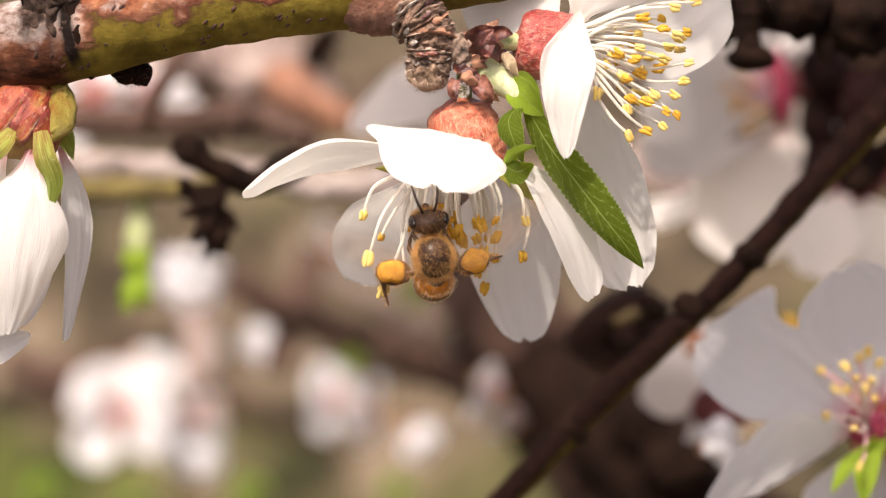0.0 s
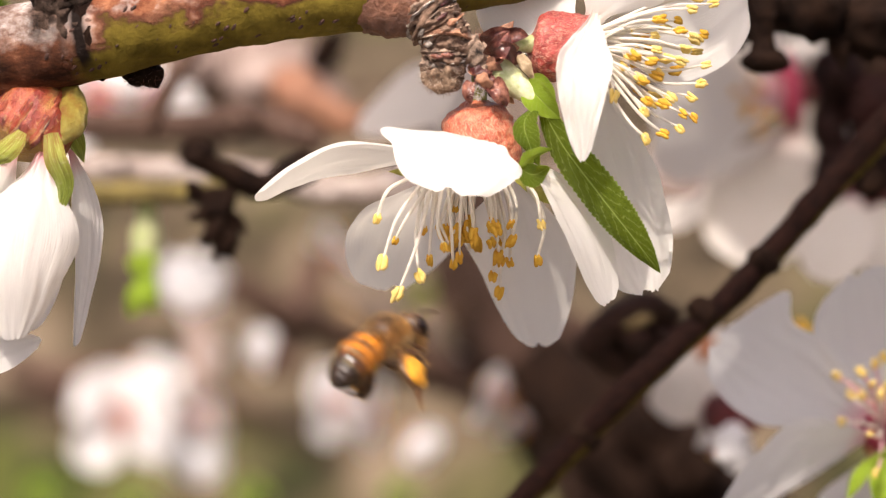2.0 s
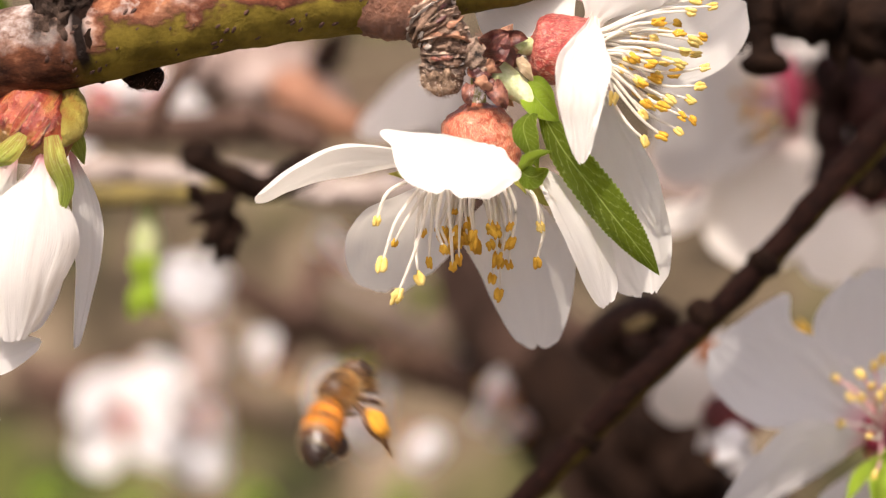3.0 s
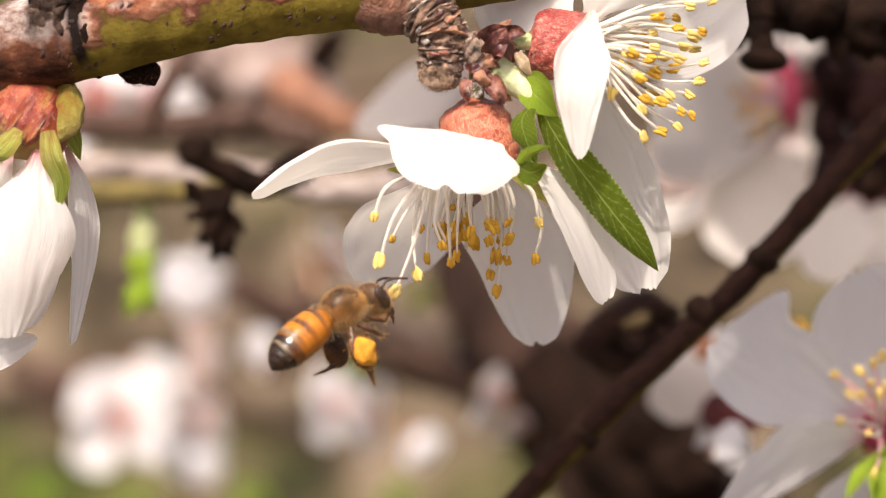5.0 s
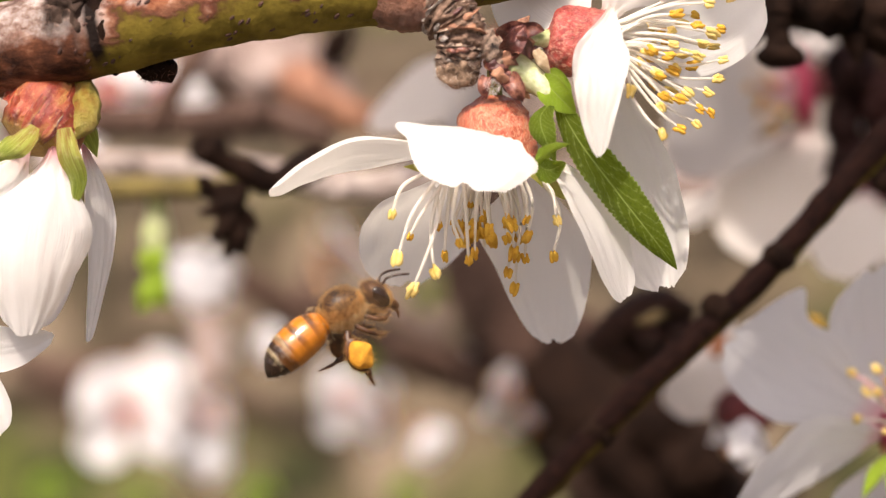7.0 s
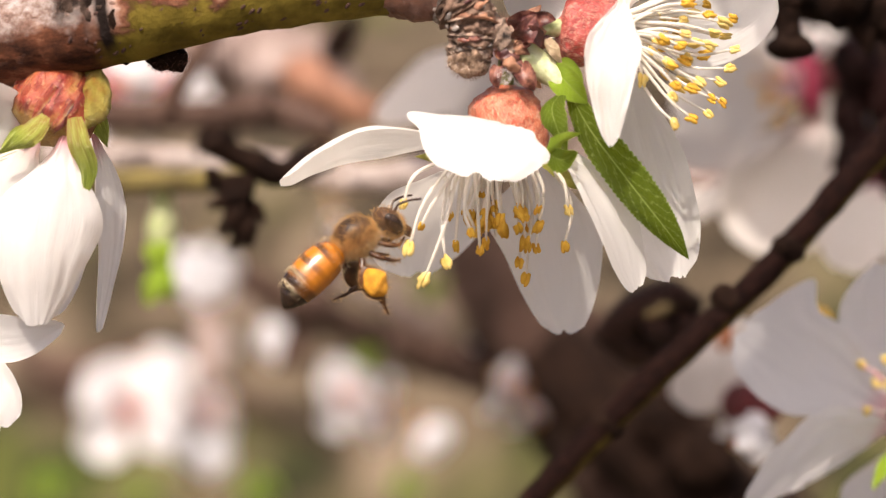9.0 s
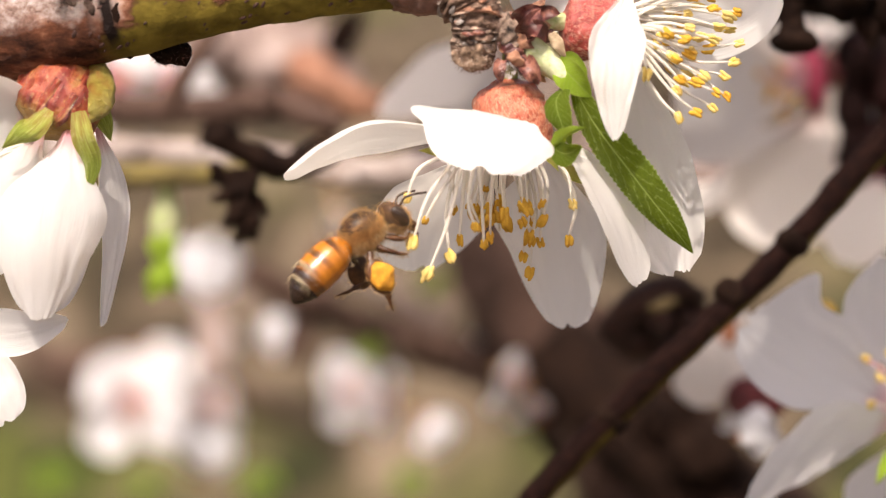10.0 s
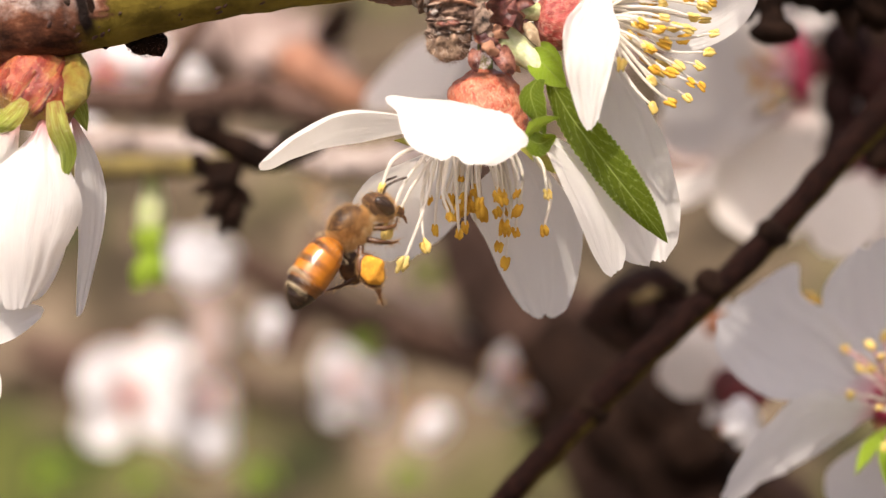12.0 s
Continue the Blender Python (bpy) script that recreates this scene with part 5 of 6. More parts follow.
LOW_ANTHERS = [((36.77, -16.03, -33.00), .3), ((38.59, -11.62, -33.00), .5), ((39.30, -12.60, -32.00), .4), ((39.90, -10.89, -34.00), .4), ((38.87, -17.02, -31.00), -.3), ((36.73, -11.98, -36.00), .6), ((38.04, -13.82, -36.00), .3),
               ((38.86, -13.75, -34.00), .3), ((40.74, -10.37, -34.00), .2), ((40.41, -12.80, -31.00), .2), ((40.25, -13.69, -33.00), .2), ((38.97, -20.14, -28.00), -.5), ((41.54, -11.36, -33.00), .2), ((40.75, -14.28, -30.00), .1)]
low_right_blossom()


def far_blossom():
    """An open blossom, mouth up its own z axis, for those beyond the focus and the added shaders."""
    fl = thing("almond_blossom", (0, 0, 0), "white almond blossom with pink centre, far out of focus; unseen copies added for shade", "blossom", "almond blossoms")
    rnd = random.Random(8)
    part("calyx", tube(B(), [(0, 0, -5), (0, 0, -3.5), (0, 0, -1.5), (0, 0, 0)], [0.8, 2.4, 2.9, 2.6], 18, 12, rough=.3), CALYX_RED, fl)
    for k in range(5):
        a = 2 * math.pi * k / 5 + rnd.uniform(-.22, .22)
        o, s = Vector((math.cos(a), math.sin(a), 0)), Vector((-math.sin(a), math.cos(a), 0))
        z, l = rnd.uniform(-1.5, 5), rnd.uniform(.82, 1.1)
        petal(fl, [o * 1.8, o * 6 * l + Vector((0, 0, z * .6)), o * 11 * l + Vector((0, 0, z)), o * 15 * l + Vector((0, 0, z * .6))], s, s, rnd.uniform(5.6, 7.3), PETAL_PINK, cup=.16, ruffle=.09, seed=60 + k, nu=20, nv=14)
    for k in range(5):
        a = 2 * math.pi * (k + .5) / 5
        o, s = Vector((math.cos(a), math.sin(a), 0)), Vector((-math.sin(a), math.cos(a), 0))
        petal(fl, [o * 2, o * 4 - Vector((0, 0, .6)), o * 6 - Vector((0, 0, .8))], s, s, 1.4, SEPAL_RED, "sepal", shape="sepal", nu=8, nv=6)
    for k in range(16):
        a, l = k * 2.4, rnd.uniform(2, 5)
        o = Vector((math.cos(a), math.sin(a), 0))
        stamen(fl, [o * 1.0, o * (1 + l * .5) + Vector((0, 0, 4)), o * (1 + l) + Vector((0, 0, 6.5))], .16, .5, skin=FILAMENT_ROSE, seed=k)
    return fl


def face(at_mm, way, spin=0.0, size=1.0):
    """A pose in the world: local z along way (spray space)."""
    turn = Vector(way).to_track_quat("Z", "Y").to_matrix().to_4x4()
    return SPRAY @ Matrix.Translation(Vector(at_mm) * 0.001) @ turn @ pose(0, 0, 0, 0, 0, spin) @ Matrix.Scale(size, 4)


def far_bud():
    """A half-open, ball-shaped blossom, mouth up its own z axis."""
    fl = thing("almond_bud", (0, 0, 0), "half-open white almond blossom, far out of focus", "blossom", "half-open blossoms")
    part("calyx", tube(B(), [(0, 0, -5), (0, 0, -3.5), (0, 0, -1.5), (0, 0, 0)], [0.8, 2.2, 2.7, 2.4], 18, 12, rough=.3), CALYX_RED, fl)
    for k in range(6):
        a = 2 * math.pi * k / 6
        o, s = Vector((math.cos(a), math.sin(a), 0)), Vector((-math.sin(a), math.cos(a), 0))
        up = Vector((0, 0, 1))
        petal(fl, [o * 1.2, o * 5.2 + up * 2.2, o * 5.6 + up * 7, o * 1.6 + up * 10.5], s, s, 5.0, PETAL_FAR, cup=-.2, ruffle=.07, seed=70 + k, nu=16, nv=12)
    return fl


FAR = [((-86.72, -45.87, -480.00), (.36, .46, .80), 30, 1.13), ((-68.88, -47.70, -500.00), (.85, .25, .4), 50, .85), ((-86.19, -40.19, -520.00), (-.3, .8, .5), 10, .9),
       ((-27.82, -39.29, -440.00), (.62, .30, .6), 62, .66), ((-19.52, -42.82, -450.00), (.9, -.1, .3), 20, .62), ((8.62, -24.40, -238.00), (.75, -.5, .25), 15, .46), ((13.51, -29.70, -244.00), (.5, -.75, .2), 40, .40),
       ((-54.69, 24.09, -205.00), (.2, .5, .8), 15, .7), ((-45.97, 23.34, -200.00), (.4, .8, .4), 50, .6),
       ((-23.08, -1.76, -360.00), (.5, .7, -.3), 20, .55)]
BUDDING = [((-52.45, -9.97, -330.00), (.1, .5, .8), 0, .95), ((-63.07, -31.38, -470.00), (.1, 1, .2), 30, .72), ((-44.31, -27.64, -420.00), (.4, .5, .4), 20, .8), ((-69.35, -64.17, -500.00), (.2, .8, .3), 40, 1.05), ((-6.92, -46.72, -430.00), (.6, -.6, .3), 10, .72),
           ((6.83, -23.95, -300.00), (.3, .7, .4), 25, .62), ((30.29, -22.20, -75.00), (.6, .3, .6), 0, .36)]
first = far_blossom()
first.matrix_world = face(*FAR[0])
bud = far_bud()
bud.matrix_world = face(*BUDDING[0])
for spot in BUDDING[1:]:
    copy_thing(bud, face(*spot))
for spot in FAR[1:]:
    copy_thing(first, face(*spot))
SHADE_BLOSSOMS = [((32.5, 41.0, -84.0), 30, .58), ((12.0, 44.0, -36.0), 50, .95), ((36.5, 45.0, -56.0), 20, .72), ((15.0, 66.0, 28.0), 15, .55), ((-12.0, 62.0, -66.0), 40, .8), ((49.0, 55.0, -84.0), 20, .55)]
for place, spin, size in SHADE_BLOSSOMS:      # unseen blossoms added above the view to shade those below
    copy_thing(first, face(place, SUN_WAY, spin, size))


def turned_blossom():
    """The large pale blossom behind the side blossom, turned away, its rosy throat showing."""
    fl = thing("almond_blossom", (44.86, 19.84, -122.00), "large pale almond blossom with crimson throat, out of focus", "blossom", "almond blossoms")
    part("throat", lump(B(), (44.00, 19.99, -121.00), (1.5, 5.4, 3.2), Euler((0, 0, .10)).to_matrix(), .5, .3), ROSE, fl, "crimson throat")
    part("calyx", tube(B(), [(51.16, 21.70, -134.00), (48.19, 20.94, -129.00), (45.00, 20.12, -123.00)], [1.0, 2.2, 2.6], 20, 12, rough=.3), RED_CUP, fl)
    for seed, pts, s0, s1, w in (
            (1, [(44.64, 14.81, -122.00), (42.17, 9.27, -117.00), (39.68, 3.56, -113.00), (37.78, -2.56, -110.00)], (1, .2, .2), (1, .25, .1), 8.0),
            (2, [(43.65, 19.36, -120.00), (37.32, 17.48, -112.00), (31.14, 15.43, -106.00), (24.66, 13.88, -102.00)], (.1, 1, .2), (.1, .95, .3), 8.6),
            (3, [(44.00, 23.72, -121.00), (41.33, 25.46, -116.00), (38.02, 25.83, -112.00), (34.44, 25.16, -108.00)], (.3, .9, .4), (.3, .9, .4), 4.6),
            (4, [(45.28, 22.50, -124.00), (46.08, 24.51, -122.00), (46.58, 26.53, -122.00)], (1, .1, 0), (1, .2, 0), 2.9),
            (5, [(46.22, 19.54, -123.00), (46.72, 14.40, -121.00), (46.14, 6.48, -119.00)], (.5, 0, .85), (.6, .1, .8), 1.7),
            (6, [(43.07, 14.40, -121.00), (36.63, 10.01, -118.00), (31.46, 6.42, -116.00), (28.45, 1.47, -114.00)], (.7, .7, .1), (.7, .7, .2), 5.6)):
        petal(fl, pts, s0, s1, w, PETAL_PALE, cup=.15, ruffle=.07, seed=90 + seed, nu=24, nv=18)
    rnd = random.Random(4)
    for k in range(14):
        e = Vector((37.46, 18.52, -112.00)) + Vector((rnd.gauss(0, 1.6), rnd.gauss(0, 2.6), rnd.uniform(-2, 2)))
        r = Vector((43.15, 19.65, -119.00)) + Vector((0, rnd.uniform(-2, 2), 0))
        stamen(fl, [r, r.lerp(e, .5) + Vector((0, .8, 0)), e], .15, .6, skin=FILAMENT_ROSE, seed=k)


def shaded_blossom():
    """Pale petals round a dark red calyx, under the slanting twig."""
    fl = thing("almond_blossom", (33.35, -19.61, -92.00), "pale almond blossom with dark red calyx under the twig", "blossom", "almond blossoms")
    part("calyx", tube(B(), [(31.35, -18.43, -94.00), (32.31, -19.15, -92.00), (33.38, -19.66, -90.00), (36.29, -20.12, -90.00)], [1.6, 2.5, 2.2, .9], 20, 16, rough=.4, grain=.5), RED_CUP, fl, "dark red calyx")
    petal(fl, [(32.20, -19.28, -94.00), (31.46, -16.39, -95.00), (30.11, -13.14, -96.00), (31.67, -8.68, -97.00)], (1, .3, .1), (1, .5, .1), 4.6, PETAL_PALE, cup=.1, ruffle=.08, seed=51, nu=24, nv=16)
    petal(fl, [(31.77, -19.54, -93.00), (29.70, -18.17, -92.00), (27.00, -16.81, -91.00), (23.68, -16.11, -90.00)], (.3, 1, .2), (.3, 1, .2), 3.4, PETAL_PALE, cup=.1, ruffle=.08, seed=52, nu=24, nv=16)
    petal(fl, [(32.31, -20.45, -92.00), (31.14, -21.76, -92.00), (29.81, -23.14, -93.00)], (.8, .5, .1), (.8, .5, .1), 2.2, PETAL_PINK, cup=.1, ruffle=.08, seed=53, nu=20, nv=14)
    part("wilted_anther", lump(B(), (30.35, -11.53, -92.00), (1.1, 1.6, .8), None, .4, .8), RUST, fl, "faded pinkish brown spot")


def rear_blossom():
    """Pale petals beyond the slanting twig, where it leaves the blossoms."""
    fl = thing("almond_blossom", (48.60, 6.01, -96.00), "pale almond blossom half hidden by the slanting twig", "blossom", "almond blossoms")
    part("calyx", tube(B(), [(54.62, 8.23, -100.00), (50.93, 7.05, -98.00), (47.61, 5.88, -96.00)], [1.2, 2.2, 1.8], 20, 12, rough=.3), RED_CUP, fl)
    petal(fl, [(48.44, 6.32, -95.00), (46.96, 3.34, -94.00), (45.49, 0.07, -93.00), (43.51, -4.17, -92.00)], (1, .3, .1), (1, .4, .1), 4.2, PETAL_PALE, cup=.12, ruffle=.06, seed=54, nu=24, nv=16)
    petal(fl, [(49.43, 6.36, -97.00), (51.24, 2.71, -96.00), (53.04, -0.59, -95.00), (53.52, -5.18, -94.00)], (1, .1, .1), (1, .1, .1), 4.6, PETAL_PALE, cup=.12, ruffle=.06, seed=55, nu=24, nv=16)
    petal(fl, [(47.53, 9.63, -106.00), (47.10, 12.32, -105.00), (47.89, 15.33, -104.00)], (1, 0, .2), (1, 0, .2), 1.8, PETAL_PINK, cup=.2, ruffle=.1, seed=56, nu=16, nv=12)
    part("fallen_anther", lump(B(), (41.40, -9.51, -90.00), (.7, 1.5, .6), Euler((0, 0, .5)).to_matrix(), .2, .8), ANTHER, fl, "single ochre anther")


def hidden_blossom():
    """The blossom behind the spur: one pale petal shows."""
    fl = thing("almond_blossom", (4.49, 22.53, -105.00), "pale almond blossom mostly hidden behind the spur", "blossom", "almond blossoms")
    part("calyx", tube(B(), [(8.29, 26.11, -107.00), (6.55, 24.31, -106.00), (4.49, 22.53, -105.00)], [1.0, 2.4, 2.2], 20, 12, rough=.3), CALYX_RED, fl)
    petal(fl, [(4.82, 21.92, -104.00), (0.40, 19.68, -103.00), (-4.67, 16.97, -103.00), (-10.45, 13.91, -104.00)], (.5, .86, .1), (.45, .86, -.2), 4.0, PETAL_PALE, cup=.12, notch=0, taper=.35, ruffle=.06, seed=61, nu=26, nv=18)
    petal(fl, [(5.03, 21.84, -105.00), (3.16, 17.88, -107.00), (1.11, 12.52, -110.00)], (1, .3, 0), (1, .3, 0), 4.3, PETAL_PALE, cup=.12, ruffle=.06, seed=62, nu=22, nv=16)


hidden_blossom()
turned_blossom()
shaded_blossom()
rear_blossom()


def bud_leaf():
    b = thing("leaf_bud", (-36.61, 2.87, -113.00), "bright green opening leaf bud on a short stalk", "bud")
    part("stalk", tube(B(), [(-35.99, 7.66, -109.00), (-36.09, 4.23, -111.00), (-36.21, 1.46, -112.00)], [.9, 1.2, 1.9], 12, 10), PALE_STEM, b)
    part("sheath", tube(B(), [(-36.21, 3.20, -112.00), (-36.34, 1.11, -112.00), (-36.49, -0.63, -112.00)], [1.3, 1.9, 1.6], 14, 10), PALE_STEM, b)
    for k, (pts, w) in enumerate((([(-36.23, 0.07, -111.00), (-36.40, -2.00, -110.00), (-36.65, -4.44, -111.00)], 1.9), ([(-36.23, -3.40, -111.00), (-36.83, -5.79, -109.00), (-38.19, -8.37, -110.00)], 1.5), ([(-36.23, -3.40, -111.00), (-35.58, -5.79, -109.00), (-35.01, -7.96, -110.00)], 1.4))):
        part("leaf", blade(B(), pts, (.9, .1, .3), (.9, .1, .3), w, "leaf", cup=.3, nu=20, nv=8, seed=k), LEAF_PALE, b)


bud_leaf()


def thicket():
    """Twigs of the same tree, well beyond the focus."""
    rnd = random.Random(17)
    for _ in range(16):
        z = -rnd.uniform(500, 1500)
        w = (197.6 - z) / 4446
        across, up = rnd.uniform(-760, 500), rnd.uniform(-330, 400)
        if -240 < across < 260 and up > 120:      # the gap over the spur, where the far floor shows
            continue
        c = Vector((across * w, up * w, z))
        d = Vector((rnd.uniform(.5, 1) * rnd.choice((-1, 1)), rnd.uniform(-.5, .5), rnd.uniform(-.3, .3))).normalized() * rnd.uniform(120, 260) * w
        sag = Vector((0, rnd.uniform(-40, 40) * w, 0))
        twig("distant_twig", "brown twig of the almond tree, far out of focus", [c - d, c + sag * .6, c + d * .5 + sag, c + d], [2.5 + rnd.random() * 4, 3 + rnd.random() * 4, 2.5, 2], rnd.choice((MID_BARK, SILVER_BARK, LIMB_BARK)), rough=.8, grain=.1, n=16)


thicket()
for line, radii, skin in (([(-43.19, -7.59, -330.00), (-31.92, -14.39, -340.00), (-16.81, -21.19, -360.00)], [3, 4, 3], MID_BARK), ([(-26.97, -1.11, -350.00), (-30.39, -13.30, -345.00), (-34.34, -26.48, -340.00)], [2.5, 3.5, 3], MID_BARK),
                    ([(-10.51, -19.64, -300.00), (-5.76, -22.97, -305.00), (0.60, -24.72, -310.00)], [2.5, 3.5, 3.5], MID_BARK), ([(-123.31, -32.12, -520.00), (-107.17, -36.96, -520.00), (-85.75, -32.57, -530.00)], [3.5, 4, 3], MID_BARK)):
    twig("distant_twig", "brown twig of the almond tree, far out of focus", line, radii, skin, rough=.8, grain=.1, n=16)


def far_leaf(at_mm, way, size):
    b = thing("leaf_tuft", at_mm, "small tuft of bright green young leaves", "leaf", "young leaf tufts")
    c, d = Vector(at_mm), Vector(way).normalized()
    for k in range(3):
        e = (d + Vector((0.5 * (k - 1), 0.3 * (k - 1), 0.2))).normalized()
        part("leaf", blade(B(), [c, c + e * size * .5 + Vector((0, .1 * size, 0)), c + e * size], d.cross(Vector((0, .3, 1))), d.cross(Vector((0, .3, 1))), size * .16, "leaf", cup=.3, nu=16, nv=8, seed=k), LEAF_MID, b)


for spot in (((-22.05, -25.74, -350.00), (1, .1, .2), 7), ((-44.27, 24.28, -60.00), (-.9, .2, .2), 8), ((-129.88, -71.58, -600.00), (.5, -1, .2), 15), ((-15.07, -72.48, -600.00), (.2, -1, .2), 12), ((-65.10, -75.21, -620.00), (.4, -1, .2), 14), ((-98.20, -77.42, -620.00), (-.4, -1, .2), 12), ((-6.81, -16.53, -420.00), (.3, .8, .4), 11)):
    far_leaf(*spot)

# ---- the bee ----
HIND_LEGS = []


def bald(d):
    """Thin fur on the middle of the back."""
    wander = 0.28 * noise.noise(d * 3.1)
    return d.z < 0.24 + wander * 1.3 or abs(d.y) > 0.74 + wander * 0.6 or d.x < -0.80 + wander * 0.5 or (d.x * 37 + d.y * 53) % 1 < 0.20


def honey_bee():
    """Built along x (head forward), z up, y to its left, in millimetres, about its thorax."""
    bee = new("honey_bee")
    bee.empty_display_size = 0.002
    BASE[bee.name] = Vector((0, 0, 0))
    tagged(bee, "amber-banded honey bee in flight carrying yellow pollen loads", "bee")
    part("thorax", lump(B(), (0, 0, 0), (1.70, 1.45, 1.42), rough=.12, grain=1.2, u=24, v=16), THORAX_GOLD, bee)
    part("back_shield", lump(B(), (.0, 0, .36), (1.62, 1.40, 1.15), rough=.10, grain=1.6, u=22, v=14), THORAX, bee, "dark bare shield of the back")
    fur = hairs(B(), (0, 0, 0), (1.66, 1.42, 1.40), None, 13000, 0.56, 0.013, (-.45, 0, .1), 3, bald)
    tagged(part("thorax_fur", fur, FUR, bee, "tawny fur"), kind="stuff")
    tagged(part("breast_fur", hairs(B(), (0.1, 0, -.1), (1.66, 1.47, 1.47), None, 3000, 0.6, 0.013, (-.2, 0, -.3), 8, lambda d: d.z < -.15), FUR_PALE, bee, "pale buff fur"), kind="stuff")
    tilt = Euler((0, -0.2, 0)).to_matrix()
    head = part("head", lump(B(), (2.75, 0, -0.55), (0.95, 1.52, 1.36), tilt, .08, 1.5, 22, 14), THORAX, bee)
    tagged(part("face_fur", hairs(B(), (2.75, 0, -0.55), (0.93, 1.49, 1.33), tilt, 3400, 0.46, 0.014, (.1, 0, 0), 5, lambda d: abs(d.y) < .80 and (d.z < .1 or (d.x * 41 + d.y * 29) % 1 < .10)), FUR, head), kind="stuff")
    for s in (-1, 1):
        part("eye", lump(B(), (2.85, s * 1.2, -0.48), (0.56, 0.40, 0.96), tilt, 0, 1, 18, 14), EYE, head, "glossy dark compound eye")
        ant = part("antenna", tube(B(), [(3.55, s * .45, 0.0), (3.95, s * .6, .30), (4.15, s * .68, .36)], [.12, .10, .11], 8, 8), HORN, head)
        part("flagellum", tube(B(), [(4.15, s * .68, .36), (4.8, s * .85, .22), (5.7, s * 1.0, -.2)], [.10, .10, .08], 8, 12, ring=.1, rings=10), HORN, ant)
    part("mandible", tube(B(), [(3.4, 0, -1.5), (3.75, 0, -1.95), (3.9, 0, -2.35)], [.5, .36, .2], 10, 8), LEG, head)
    part("tongue", tube(B(), [(3.5, 0, -2.0), (3.75, 0, -2.6), (3.6, 0, -3.1)], [.2, .14, .07], 8, 8), LEG, head)
    # abdomen: six overlapping plates
    spine = spline([(-1.5, 0, -.25), (-3.1, 0, -.25), (-4.8, 0, -.55), (-6.3, 0, -1.0), (-7.55, 0, -1.5)], 60)
    girth = [0.65, 1.22, 1.48, 1.60, 1.64, 1.64, 1.60, 1.50, 1.33, 1.07, 0.72, 0.14]
    cuts = [0.0, 0.20, 0.38, 0.55, 0.70, 0.84, 1.0]
    belly = part("abdomen", tube(B(), spine[::5], [g * .93 for g in girth], 24, 40, flat=.93, up=(0, 0, 1)), LEG, bee)
    for k in range(6):
        a, b = cuts[k], min(1.0, cuts[k + 1] + 0.035)
        pts = [spine[round((a + (b - a) * i / 4) * 60)] for i in range(5)]
        rad = [along(girth, a + (b - a) * i / 4) * (0.985 + 0.03 * i / 4) for i in range(5)]
        mat = AMBER if k < 3 else UMBER if k < 4 else TAIL
        part("abdomen_plate", tube(B(), pts, rad, 36, 14, flat=.94, up=(0, 0, 1), close=(k == 5)), mat, belly)
        if 0 < k:
            band = B()
            rnd = random.Random(k)
            r0 = along(girth, a + .02)
            c = spine[round((a + .02) * 60)]
            for _ in range((0, 420, 700, 1500, 1300, 0)[k]):
                ang = rnd.uniform(0, 2 * math.pi)
                way = Vector((0, math.sin(ang), math.cos(ang)))
                if way.z < rnd.uniform(-.2, .6):
                    continue
                root = c + Vector((rnd.gauss(-.1, .22), 0, 0)) + way * (r0 * .99)
                d = (Vector((-1, 0, -.2)) + way * rnd.uniform(.1, .5) + Vector((0, rnd.gauss(0, .2), 0))).normalized()
                w = d.cross(way).normalized() * .009
                band.faces.new((band.verts.new(root - w), band.verts.new(root + w), band.verts.new(root + d * rnd.uniform(.14, .36))))
            tagged(part("hair_band", band, FUR if k < 3 else FUR_PALE, belly), kind="stuff")
    neck = hairs(B(), (-2.1, 0, -.25), (0.9, 1.45, 1.45), None, 350, .4, .014, (-.6, 0, 0), 9)
    tagged(part("waist_fur", neck, FUR_PALE, bee), kind="stuff")
    for s in (-1, 1):
        for name, line, rad in (
                ("foreleg", [(1.1, s * .9, -1.2), (1.8, s * 1.2, -1.8), (2.4, s * 1.0, -2.2), (3.1, s * .75, -2.05)], [.2, .2, .15, .07]),
                ("middle_leg", [(.1, s * 1.1, -1.4), (.6, s * 1.6, -2.1), (1.2, s * 1.5, -2.8), (1.8, s * 1.2, -3.2)], [.22, .2, .14, .07])):
            leg = part(name, tube(B(), line, rad, 9, 20, rough=.06, grain=3), LEG, bee)
            tagged(part("leg_hair", leg_hair(line, s), FUR, leg), kind="stuff")
        foot = [(-.95, s * 1.9, -5.3), (-.9, s * 1.8, -6.1)] if s < 0 else [(-2.2, s * 1.9, -4.2), (-3.5, s * 1.8, -4.0)]
        line = [(-.7, s * 1.2, -1.4), (-1.05, s * 1.6, -1.9), (-.95, s * 1.85, -2.6), (-.75, s * 1.95, -4.0), *foot]
        leg = part("hind_leg", tube(B(), line, [.24, .26, .32, .30, .13, .06], 14, 40, rough=.08, grain=2), LEG, bee)
        HIND_LEGS.append((leg, Vector((-.7, s * 1.2, -1.4)) * .001, s))
        turn = Euler((s * .1, -.12, 0)).to_matrix()
        part("pollen_basket", lump(B(), (-.92, s * 1.88, -3.25), (1.02, .36, 1.45), turn, .16, 1.6, 20, 14), LEG, leg, "dark broad shin holding the pollen")
        part("pollen_load", lump(B(), (-.80, s * 2.18, -3.25), (.90, .60, 1.16), turn, .24, 1.5, 24, 18), POLLEN, leg, "packed yellow-orange pollen")
        part("fringe", hairs(B(), (-.90, s * 1.95, -3.25), (1.0, .32, 1.43), turn, 900, .42, .012, (0, s * .5, 0), 12, lambda d: abs(d.y) < .55), FUR, leg)
